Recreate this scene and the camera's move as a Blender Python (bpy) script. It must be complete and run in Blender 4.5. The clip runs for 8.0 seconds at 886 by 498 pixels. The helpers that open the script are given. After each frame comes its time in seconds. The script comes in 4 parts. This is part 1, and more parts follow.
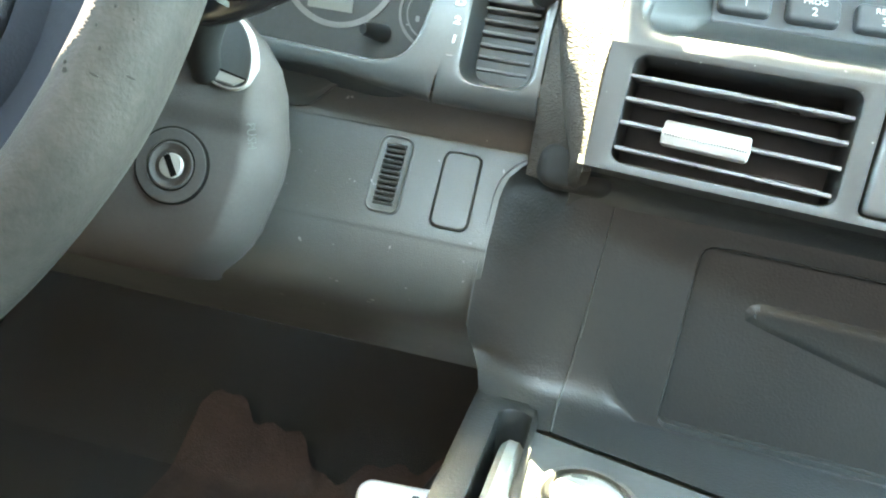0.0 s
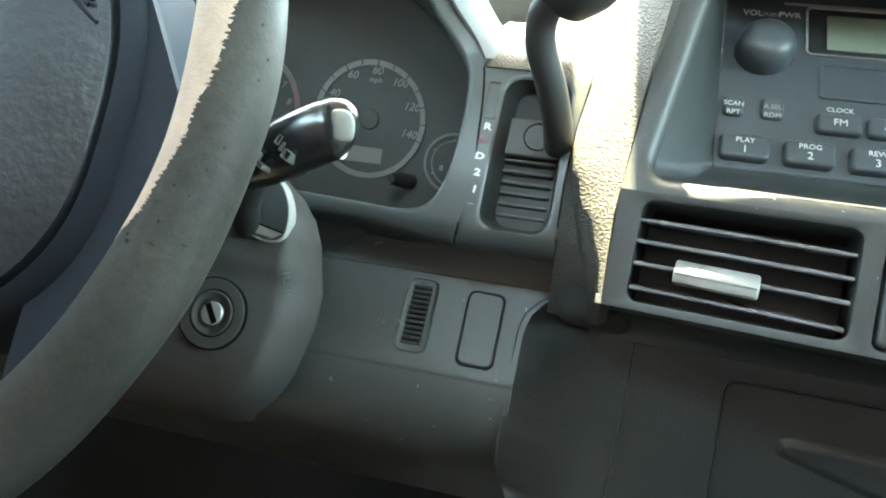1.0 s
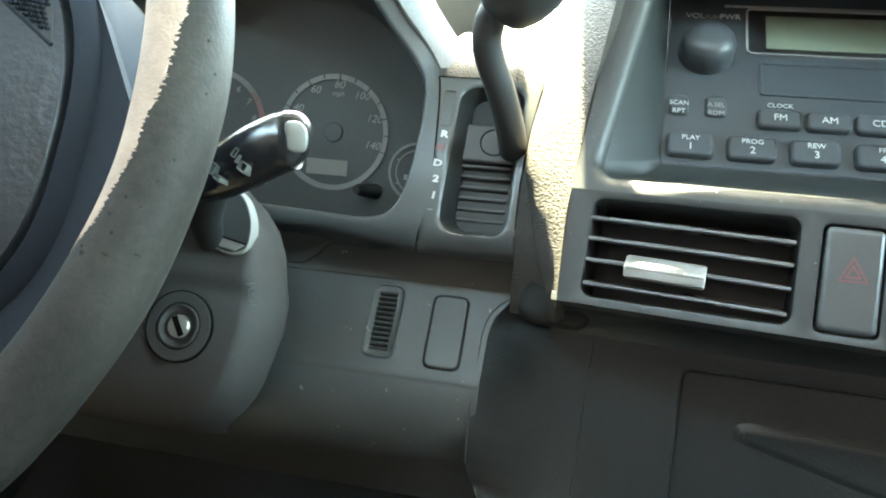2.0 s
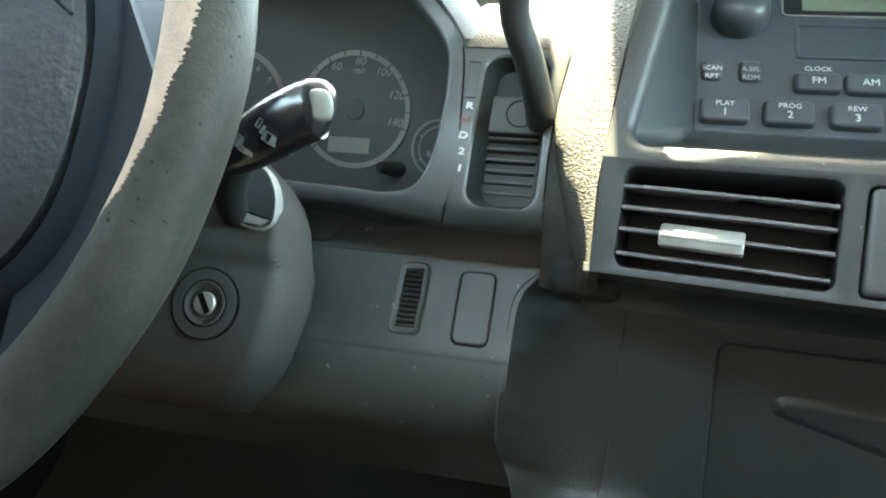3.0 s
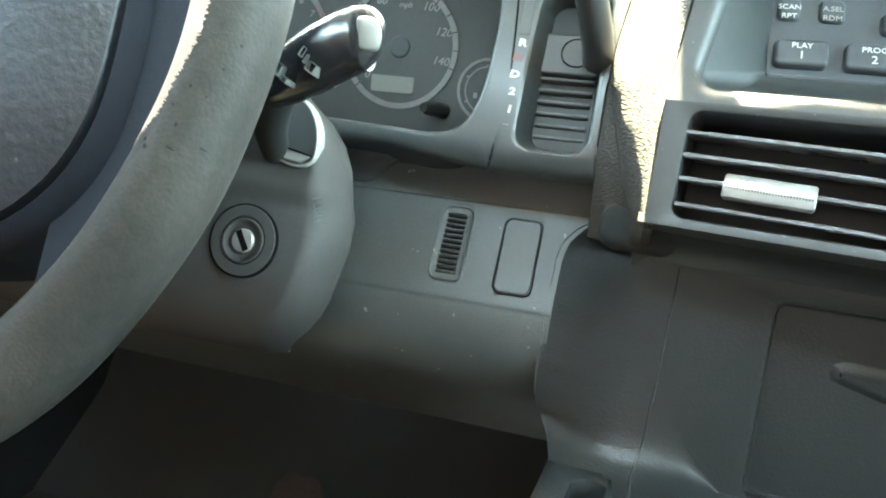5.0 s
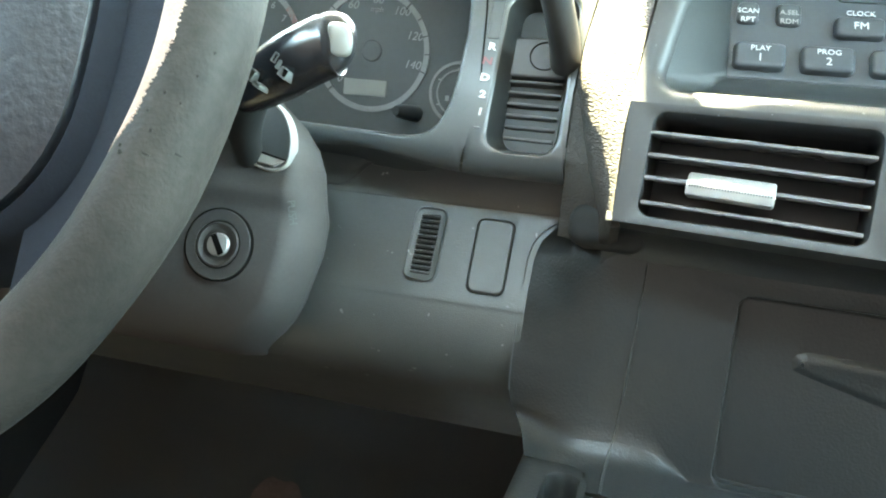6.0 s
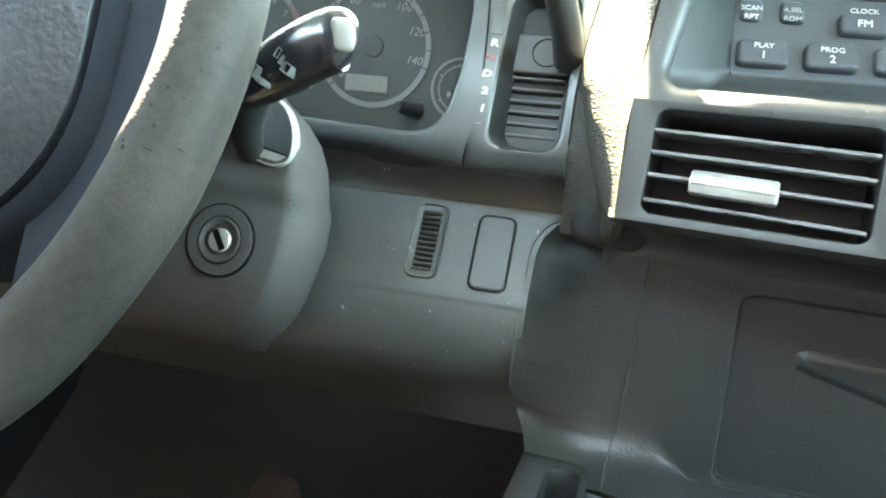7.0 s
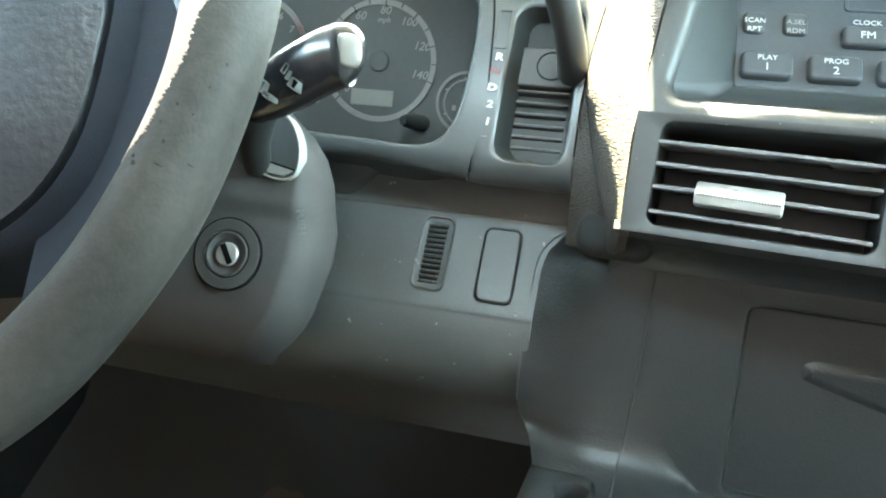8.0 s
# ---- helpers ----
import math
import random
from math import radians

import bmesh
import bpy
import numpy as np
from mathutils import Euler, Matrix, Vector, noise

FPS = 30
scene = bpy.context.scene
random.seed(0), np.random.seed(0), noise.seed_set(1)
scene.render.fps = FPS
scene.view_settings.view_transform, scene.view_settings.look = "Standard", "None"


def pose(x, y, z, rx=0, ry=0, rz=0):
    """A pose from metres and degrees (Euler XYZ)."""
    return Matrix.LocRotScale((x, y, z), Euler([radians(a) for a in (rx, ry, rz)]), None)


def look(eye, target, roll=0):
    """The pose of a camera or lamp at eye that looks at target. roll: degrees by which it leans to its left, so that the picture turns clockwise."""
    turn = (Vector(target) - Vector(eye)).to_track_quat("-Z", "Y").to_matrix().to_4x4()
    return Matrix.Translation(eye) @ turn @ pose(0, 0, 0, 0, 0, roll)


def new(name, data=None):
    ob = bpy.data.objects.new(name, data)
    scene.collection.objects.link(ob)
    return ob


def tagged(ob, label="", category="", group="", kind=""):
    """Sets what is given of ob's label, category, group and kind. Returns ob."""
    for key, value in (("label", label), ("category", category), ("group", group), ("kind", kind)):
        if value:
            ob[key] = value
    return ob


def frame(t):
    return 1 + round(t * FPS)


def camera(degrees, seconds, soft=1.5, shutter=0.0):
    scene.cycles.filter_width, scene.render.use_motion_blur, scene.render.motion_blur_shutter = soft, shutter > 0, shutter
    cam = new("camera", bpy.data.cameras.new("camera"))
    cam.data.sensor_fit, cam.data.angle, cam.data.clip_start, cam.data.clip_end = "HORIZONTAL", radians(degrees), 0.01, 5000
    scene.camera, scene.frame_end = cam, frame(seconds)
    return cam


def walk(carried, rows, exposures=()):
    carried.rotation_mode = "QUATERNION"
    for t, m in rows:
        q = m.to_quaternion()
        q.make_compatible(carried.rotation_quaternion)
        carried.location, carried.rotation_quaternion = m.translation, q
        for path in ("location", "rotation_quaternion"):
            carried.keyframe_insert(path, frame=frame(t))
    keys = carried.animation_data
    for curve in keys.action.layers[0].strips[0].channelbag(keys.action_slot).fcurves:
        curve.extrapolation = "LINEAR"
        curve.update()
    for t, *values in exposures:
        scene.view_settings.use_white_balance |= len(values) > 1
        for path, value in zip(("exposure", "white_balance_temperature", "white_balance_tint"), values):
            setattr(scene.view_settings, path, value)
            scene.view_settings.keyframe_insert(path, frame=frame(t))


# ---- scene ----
cam = camera(64.5, 8.0, 2.0)
PATH = [
    (0, (0.0030, -0.0022, 0.6179), (-0.1338, 0.9312, 0.2863), 8.97),
    (0.5, (0.0026, -0.0095, 0.6292), (-0.1748, 0.9478, 0.4011), 8.55),
    (1, (0.0069, -0.0147, 0.6280), (-0.2030, 0.9491, 0.4639), 6.62),
    (1.5, (0.0156, -0.0185, 0.6243), (-0.1975, 0.9476, 0.4782), 4.60),
    (1.7, (0.0209, -0.0209, 0.6263), (-0.1770, 0.9488, 0.4833), 4.84),
    (2.8, (0.0182, -0.0211, 0.6199), (-0.1680, 0.9499, 0.4697), 4.12),
    (3, (0.0152, -0.0165, 0.6171), (-0.1985, 0.9473, 0.4576), 3.51),
    (3.5, (0.0054, -0.0088, 0.6150), (-0.2164, 0.9441, 0.4078), 5.03),
    (4, (0.0038, -0.0063, 0.6122), (-0.2383, 0.9401, 0.3987), 4.87),
    (4.5, (0.0023, -0.0052, 0.6122), (-0.2501, 0.9360, 0.3877), 5.42),
    (4.7, (0.0050, -0.0049, 0.6117), (-0.2524, 0.9331, 0.3798), 5.30),
    (6, (0.0108, -0.0107, 0.6126), (-0.2100, 0.9379, 0.3857), 4.74),
    (6.5, (0.0106, -0.0113, 0.6131), (-0.2084, 0.9383, 0.3888), 4.87),
    (7, (0.0094, -0.0106, 0.6125), (-0.2092, 0.9373, 0.3806), 5.01),
    (7.5, (0.0125, -0.0136, 0.6129), (-0.1972, 0.9395, 0.3946), 4.52),
    (8, (0.0093, -0.0118, 0.6128), (-0.2191, 0.9377, 0.3976), 4.57),
]
walk(cam, [(t, look(eye, target, roll)) for t, eye, target, roll in PATH],
     [(t, 7.20 + e, 9700, -12) for t, e in ((0.0, 1.33), (0.5, 1.08), (1.0, -0.08), (1.5, 0.06), (3.0, -0.22), (3.5, 0.4), (4.5, 0.62), (6.5, 0.72), (8.0, 0.72))])

# ---- light: sun high ahead, through the windscreen, open sky round the glass ----
SUN = Vector((-0.13, 0.358, 0.92)).normalized()
world = bpy.data.worlds.new("world")
scene.world = world
world.use_nodes = True
wn = world.node_tree
sky = wn.nodes.new("ShaderNodeTexSky")
sky.sky_type, sky.sun_disc = "NISHITA", False
sky.sun_elevation = math.asin(SUN.z)
sky.sun_rotation = math.atan2(SUN.x, SUN.y)
wn.links.new(sky.outputs[0], wn.nodes["Background"].inputs[0])
wn.nodes["Background"].inputs[1].default_value = 0.15
sun = new("sun", bpy.data.lights.new("sun", "SUN"))
sun.data.energy, sun.data.angle, sun.data.color = 2.3, radians(0.5), (1.0, 0.96, 0.91)
sun.matrix_world = look(SUN * 10, (0, 0, 0))


# ---- materials ----
def material(name, colour, rough=0.5, metal=0.0, spot=0.15, grain=0.0, scale=900.0, big=30.0, spec=0.5, tint=None, speck=0.0, voronoi=False, aniso=None):
    """A surface with two scales of colour variation, varied gloss and a fine relief."""
    m = bpy.data.materials.new(name)
    m.use_nodes = True
    t = m.node_tree
    b = t.nodes["Principled BSDF"]
    b.inputs["Metallic"].default_value, b.inputs["Specular IOR Level"].default_value = metal, spec
    co = t.nodes.new("ShaderNodeTexCoord").outputs["Object"]

    def tex(s, detail, kind="ShaderNodeTexNoise"):
        n = t.nodes.new(kind)
        n.inputs["Scale"].default_value = s
        if kind == "ShaderNodeTexNoise":
            n.inputs["Detail"].default_value = detail
        t.links.new(co, n.inputs["Vector"])
        return n

    big_n, fine_n = tex(big, 4), tex(scale * 0.35, 3)
    both = t.nodes.new("ShaderNodeMath")
    both.operation = "MULTIPLY_ADD"
    t.links.new(big_n.outputs[0], both.inputs[0])
    both.inputs[1].default_value = 0.65
    fine = t.nodes.new("ShaderNodeMath")
    fine.operation = "MULTIPLY"
    t.links.new(fine_n.outputs[0], fine.inputs[0])
    fine.inputs[1].default_value = 0.35
    t.links.new(fine.outputs[0], both.inputs[2])
    ramp = t.nodes.new("ShaderNodeValToRGB")
    ramp.color_ramp.elements[0].position, ramp.color_ramp.elements[1].position = 0.3, 0.7
    lo = tint or tuple(c * (1 - spot) for c in colour)
    ramp.color_ramp.elements[0].color = (*lo, 1)
    ramp.color_ramp.elements[1].color = (*(min(1, c * (1 + spot)) for c in colour), 1)
    t.links.new(both.outputs[0], ramp.inputs[0])
    out = ramp.outputs[0]
    if speck:
        sp = tex(big * 9, 2)
        cut = t.nodes.new("ShaderNodeValToRGB")
        cut.color_ramp.elements[0].position, cut.color_ramp.elements[1].position = 0.72, 0.76
        cut.color_ramp.elements[0].color, cut.color_ramp.elements[1].color = (0, 0, 0, 1), (speck, speck, speck, 1)
        t.links.new(sp.outputs[0], cut.inputs[0])
        mix = t.nodes.new("ShaderNodeMix")
        mix.data_type = "RGBA"
        t.links.new(cut.outputs[0], mix.inputs[0])
        t.links.new(out, mix.inputs[6])
        mix.inputs[7].default_value = (0.55, 0.55, 0.53, 1)
        out = mix.outputs[2]
    t.links.new(out, b.inputs["Base Color"])
    gloss = t.nodes.new("ShaderNodeMapRange")
    gloss.inputs["To Min"].default_value, gloss.inputs["To Max"].default_value = max(0.02, rough - 0.09), min(1, rough + 0.09)
    t.links.new(big_n.outputs[0], gloss.inputs[0])
    t.links.new(gloss.outputs[0], b.inputs["Roughness"])
    if grain:
        relief = tex(scale, 2, "ShaderNodeTexVoronoi") if voronoi else tex(scale, 3)
        if aniso:
            turn = t.nodes.new("ShaderNodeMapping")
            turn.vector_type = "TEXTURE"
            turn.inputs["Rotation"].default_value = (0, 0, radians(aniso[0]))
            turn.inputs["Scale"].default_value = (aniso[1], 1, 1)
            t.links.new(co, turn.inputs["Vector"])
            t.links.new(turn.outputs[0], relief.inputs["Vector"])
        bump = t.nodes.new("ShaderNodeBump")
        bump.inputs["Strength"].default_value, bump.inputs["Distance"].default_value = grain, 0.0009 if aniso else 0.0006
        t.links.new(relief.outputs[0], bump.inputs["Height"])
        t.links.new(bump.outputs[0], b.inputs["Normal"])
    return m


PLASTIC = material("grained dark plastic", (0.0360, 0.0403, 0.0389), 0.44, spec=0.5, grain=0.30, scale=1500, speck=0.25, big=22)
# Darker copy of the knee panel's plastic; the console's shade is in its colour.
PLASTIC_SHADED = material("grained console plastic, shade in its colour", (0.0161, 0.0175, 0.0175), 0.34, spec=0.28, grain=0.35, scale=800, big=18)
PLASTIC_SMOOTH = material("smooth dark plastic", (0.036, 0.040, 0.042), 0.34, grain=0.05, scale=1500)
SLAT = material("satin vent slat", (0.11, 0.115, 0.12), 0.28, grain=0.05, scale=900)
# Dark colour that carries the shade inside the gate and radio recess.
RECESS_SHADE = material("recess plastic darkened for shade", (0.019, 0.022, 0.023), 0.46, spec=0.26, grain=0.18, scale=1500)
BLACK = material("black plastic", (0.0234, 0.0247, 0.0260), 0.40, grain=0.06, scale=1200)
GLOSS_BLACK = material("glossy black plastic", (0.012, 0.012, 0.013), 0.34, spec=0.35, grain=0.03, scale=700)
SHROUD = material("grained shroud plastic", (0.0448, 0.0432, 0.0416), 0.62, spec=0.15, grain=0.25, scale=1600)
COWL_SMOOTH = material("satin dark panel plastic", (0.0452, 0.0509, 0.0528), 0.32, spec=0.45, grain=0.06, scale=1600, big=25)
COWL = material("fine grained cowl vinyl", (0.045, 0.049, 0.050), 0.52, grain=0.35, scale=1100)
PAD = material("embossed dash vinyl", (0.0331, 0.0298, 0.0265), 0.68, spec=0.22, grain=1.0, scale=1100, aniso=(-55, 2.2))
BEZEL = material("worn metallic grey bezel", (0.028, 0.0295, 0.030), 0.46, metal=0.1, spec=0.4, grain=0.06, scale=800, speck=0.35, big=35)
LEATHER = material("worn grey leather", (0.0322, 0.0291, 0.0254), 0.60, spec=0.12, grain=0.28, scale=800, big=25, tint=(0.0135, 0.0127, 0.0114))
# Bare leather made paler to carry the sunlight on the rim.
BARE_LIT = material("bare tan sunlit leather", (0.3267, 0.2365, 0.1829), 0.7, spec=0.25, grain=0.5, scale=800, spot=0.18, big=60)
HUB = material("creased blue black vinyl", (0.0136, 0.0164, 0.0203), 0.42, spec=0.35, grain=1.0, scale=260, big=40)
HUB_SMOOTH = material("smooth blue black vinyl", (0.0143, 0.0176, 0.0231), 0.65, spec=0.07, grain=0.2, scale=1100)
# Pale colour stands in for the bright highlight round the stalk opening.
LIT_EDGE = material("pale plastic, highlight in its colour", (0.20, 0.20, 0.19), 0.45, grain=0.1, scale=900)
MATTE = material("matt black plastic", (0.014, 0.015, 0.015), 0.75, spec=0.2, grain=0.1, scale=1200)
PIT = material("dark worn leather", (0.012, 0.011, 0.010), 0.85, spec=0.1, grain=0.3, scale=900)
# Near-black laid in seams, slots and the grille's well in place of depth.
GAP_BLACK = material("near-black gap colour", (0.004, 0.004, 0.004), 0.9, spec=0.05, grain=0.4, scale=900)
RADIO = material("satin radio plastic", (0.0361, 0.0425, 0.0489), 0.34, spec=0.30, grain=0.05, scale=1500)
CHROME = material("scratched chrome", (0.66, 0.66, 0.65), 0.18, metal=1.0, grain=0.04, scale=400)
STEEL = material("bright key steel", (0.42, 0.41, 0.38), 0.40, metal=0.6, grain=0.05, scale=600)
SILVER = material("pale silver plastic", (0.2320, 0.2320, 0.2240), 0.35, metal=0.25, grain=0.05, scale=700)
STALK = material("glossy black stalk plastic", (0.012, 0.012, 0.013), 0.24, spec=0.5, grain=0.04, scale=900)
CLEAR_END = material("pearl grey plastic", (0.1160, 0.1137, 0.1026), 0.34, grain=0.03, scale=500)
DIAL = material("matt dial face", (0.0450, 0.0489, 0.0489), 0.65, grain=0.05)
DIAL_RING = material("pale dial ring", (0.16, 0.16, 0.155), 0.55, grain=0.05)
DIAL_RED = material("dull red dial ring", (0.20, 0.10, 0.10), 0.55)
INK = material("white ink", (0.40, 0.415, 0.41), 0.6, spot=0.05)
INK_DIM = material("grey ink", (0.20, 0.20, 0.195), 0.6, spot=0.05)
INK_RED = material("dim red ink", (0.12, 0.040, 0.045), 0.6, spot=0.05)
LCD = material("green grey display", (0.11, 0.13, 0.10), 0.35, spot=0.06)
LCD_DIM = material("grey odometer display", (0.16, 0.165, 0.15), 0.5, spot=0.05)
TRAY = material("glossy tray plastic", (0.05, 0.054, 0.054), 0.24, grain=0.05, scale=900)
LEVER = material("grey lever plastic", (0.11, 0.12, 0.115), 0.40, grain=0.08, scale=900)
CARPET = material("dark carpet", (0.013, 0.0135, 0.013), 0.95, grain=1.0, scale=700)
MAT_BROWN = material("brown floor mat", (0.0322, 0.0195, 0.0158), 0.95, grain=1.0, scale=420, spot=0.4)
# Only for the added unseen wall that holds back light from behind.
BLOCK_WALL = material("dull brown blocking wall", (0.056, 0.034, 0.030), 0.95, grain=0.6, scale=500, spot=0.3)
WHITE = material("white painted plate", (0.80, 0.79, 0.76), 0.5, grain=0.05)
HEADLINER = material("grey headliner cloth", (0.36, 0.36, 0.35), 0.95, grain=0.4, scale=500)
TRIM = material("dark cabin trim", (0.014, 0.014, 0.015), 0.8, grain=0.3, scale=600)
ASPHALT = material("asphalt", (0.10, 0.10, 0.10), 0.9, grain=0.5, scale=60, big=2)


# ---- mesh helpers ----
def link(name, bm, mat):
    bmesh.ops.recalc_face_normals(bm, faces=bm.faces[:])
    me = bpy.data.meshes.new(name)
    bm.to_mesh(me)
    bm.free()
    for p in me.polygons:
        p.use_smooth = True
    me.set_sharp_from_angle(angle=radians(38))
    me.materials.append(mat)
    return new(name, me)


def thing(name, base, label, category, group="", kind=""):
    ob = tagged(new(name), label, category, group, kind)
    ob.location = base
    ob.empty_display_size = 0.02
    return ob


def part(name, bm, mat, parent, label=""):
    """One mesh object, in world coordinates, under a thing or a part."""
    ob = link(name, bm, mat)
    ob.parent = parent
    if parent.data is None:
        ob.matrix_parent_inverse = Matrix.Translation(parent.location).inverted()
    if label:
        tagged(ob, label)
    return ob


def single(name, bm, mat, label, category, group="", kind=""):
    return tagged(link(name, bm, mat), label, category, group, kind)


def plane_frame(p, sx, sz):
    """Axes on the plane y = py + sx (x - px) + sz (z - pz): across, up along it, out towards the seats."""
    n = Vector((sx, -1, sz)).normalized()
    ex = Vector((1, sx, 0)).normalized()
    up = n.cross(ex)
    m = Matrix((ex, up, n)).transposed().to_4x4()
    m.translation = p
    f = {"m": m, "p": p, "sx": sx, "sz": sz, "inv": m.inverted()}
    return f


def uv(f, x, z):
    """Place on a frame's plane, from across and height in the cabin."""
    px, py, pz = f["p"]
    v = f["inv"] @ Vector((x, py + f["sx"] * (x - px) + f["sz"] * (z - pz), z))
    return v.x, v.y


def rr(x0, y0, x1, y1, r, n=5, sides=0):
    """A rounded rectangle from its lower right corner round: four corners of n + 1 points, and sides points between them."""
    r = min(r, abs(x1 - x0) / 2 - 1e-5, abs(y1 - y0) / 2 - 1e-5)
    pts, at = [], []
    for cx, cy, a in ((x1 - r, y0 + r, -90), (x1 - r, y1 - r, 0), (x0 + r, y1 - r, 90), (x0 + r, y0 + r, 180)):
        arc = [(cx + r * math.cos(radians(a + 90 * k / n)), cy + r * math.sin(radians(a + 90 * k / n))) for k in range(n + 1)]
        at.append(arc)
    for k, arc in enumerate(at):
        pts += arc
        (ax, ay), (bx, by) = arc[-1], at[(k + 1) % 4][0]
        pts += [(ax + (bx - ax) * j / (sides + 1), ay + (by - ay) * j / (sides + 1)) for j in range(1, sides + 1)]
    return pts


def corners(quad, n=5):
    """Four corners, each repeated to go with rr(): lower right, upper right, upper left, lower left."""
    return [q for q in quad for _ in range(n + 1)]


def circle(cx, cy, r, n=32, ry=None):
    return [(cx + r * math.cos(2 * math.pi * k / n), cy + (ry or r) * math.sin(2 * math.pi * k / n)) for k in range(n)]


def inset(pts, d):
    """A closed outline moved inwards by d (outwards: minus)."""
    out, n = [], len(pts)
    area = sum(pts[k][0] * pts[(k + 1) % n][1] - pts[(k + 1) % n][0] * pts[k][1] for k in range(n))
    s = 1 if area > 0 else -1
    for k in range(n):
        ax, ay = pts[k - 1]
        bx, by = pts[(k + 1) % n]
        tx, ty = bx - ax, by - ay
        ln = math.hypot(tx, ty) or 1
        out.append((pts[k][0] - s * d * ty / ln, pts[k][1] + s * d * tx / ln))
    return out


def loft(loops, cap0=False, cap1=False, closed=False, bm=None):
    """Skin through loops of 3D points of one length. closed: the last loop joins the first."""
    bm = bm or bmesh.new()
    rows = [[bm.verts.new(p) for p in loop] for loop in loops]
    if closed:
        rows.append(rows[0])
    n = len(rows[0])
    for a, b in zip(rows, rows[1:]):
        for k in range(n):
            j = (k + 1) % n
            try:
                bm.faces.new((a[k], a[j], b[j], b[k]))
            except ValueError:
                pass
    for yes, row in ((cap0, rows[0]), (cap1, rows[-1])):
        if yes:
            bm.faces.new(row)
    bmesh.ops.remove_doubles(bm, verts=bm.verts[:], dist=2e-6)
    return bm


def lift(f, pts, w):
    m, bend = f["m"], f.get("bend")
    return [m @ Vector((x, y, w + (bend(y) if bend else 0))) for x, y in pts]


def slab(f, pts, w0, w1, bev=0.0008, bm=None):
    """A bevelled plate of that outline, from depth w0 to w1 above the frame's plane."""
    return loft([lift(f, pts, w0), lift(f, pts, w1 - bev), lift(f, inset(pts, bev * 0.35), w1 - bev * 0.35), lift(f, inset(pts, bev), w1), lift(f, inset(inset(pts, bev), bev * 0.5), w1)], True, True, bm=bm)


def ring(f, outer, inner, w0, w1, bev=0.0008, floor=None, bm=None, edge=0.0):
    """A bevelled plate with one opening; its outer and inner walls go down to w0 and to floor."""
    lo = w0 if floor is None else floor
    loops = [lift(f, outer, w0), lift(f, outer, w1 - edge)] + ([lift(f, inset(outer, edge * p), w1 - edge * q) for p, q in ((0.13, 0.5), (0.5, 0.13), (1, 0), (1.15, 0))] if edge else []) + [
             lift(f, inset(inner, -bev), w1), lift(f, inset(inner, -bev * 0.3), w1 - bev * 0.3), lift(f, inner, w1 - bev), lift(f, inner, lo)]
    return loft(loops, closed=(floor is None), bm=bm)


def smooth(points, n, loop=False):
    """A Catmull-Rom line through points, n steps a piece."""
    ps = [Vector(p) for p in points]
    m, out = len(ps), []
    for k in range(m if loop else m - 1):
        if loop:
            a, b, c, d = ps[k - 1], ps[k], ps[(k + 1) % m], ps[(k + 2) % m]
        else:
            a, b, c, d = ps[max(k - 1, 0)], ps[k], ps[k + 1], ps[min(k + 2, m - 1)]
        for j in range(n):
            t = j / n
            out.append(0.5 * (2 * b + (c - a) * t + (2 * a - 5 * b + 4 * c - d) * t * t + (3 * b - a - 3 * c + d) * t ** 3))
    if not loop:
        out.append(ps[-1])
    return out


def at_height(points, z):
    """Linear between rows (z, values...), z rising or falling."""
    rows = sorted(points)
    if z <= rows[0][0]:
        return rows[0][1:]
    for a, b in zip(rows, rows[1:]):
        if z <= b[0]:
            t = (z - a[0]) / (b[0] - a[0])
            return tuple(p + (q - p) * t for p, q in zip(a[1:], b[1:]))
    return rows[-1][1:]


def sheet(fn, nu, nv, back):
    """A curved panel fn(u, v), u and v from 0 to 1, thickened by the vector back."""
    bm, back = bmesh.new(), Vector(back)
    grid = [[Vector(fn(i / nu, j / nv)) for j in range(nv + 1)] for i in range(nu + 1)]
    top = [[bm.verts.new(p) for p in row] for row in grid]
    low = [[bm.verts.new(p + back) for p in row] for row in grid]
    for i in range(nu):
        for j in range(nv):
            bm.faces.new((top[i][j], top[i + 1][j], top[i + 1][j + 1], top[i][j + 1]))
            bm.faces.new((low[i][j], low[i][j + 1], low[i + 1][j + 1], low[i + 1][j]))
    edge = [(i, 0) for i in range(nu)] + [(nu, j) for j in range(nv)] + [(i, nv) for i in range(nu, 0, -1)] + [(0, j) for j in range(nv, 0, -1)]
    for (a, b), (c, d) in zip(edge, edge[1:] + edge[:1]):
        bm.faces.new((top[a][b], low[a][b], low[c][d], top[c][d]))
    return bm


def sweep(path, radii, n=16, squash=1.0, side=None, ends=True):
    """A tube along 3D points with a radius each; squash flattens it across side."""
    ps = [Vector(p) for p in path]
    loops = []
    ref = Vector(side) if side else Vector((0.3, -0.8, 0.5))
    for k, p in enumerate(ps):
        d = (ps[min(k + 1, len(ps) - 1)] - ps[max(k - 1, 0)]).normalized()
        a = (ref - d * ref.dot(d)).normalized()
        b = d.cross(a)
        r = radii[k] if hasattr(radii, "__len__") else radii
        loops.append([p + a * (r * squash * math.cos(2 * math.pi * j / n)) + b * (r * math.sin(2 * math.pi * j / n)) for j in range(n)])
    return loft(loops, ends, ends)


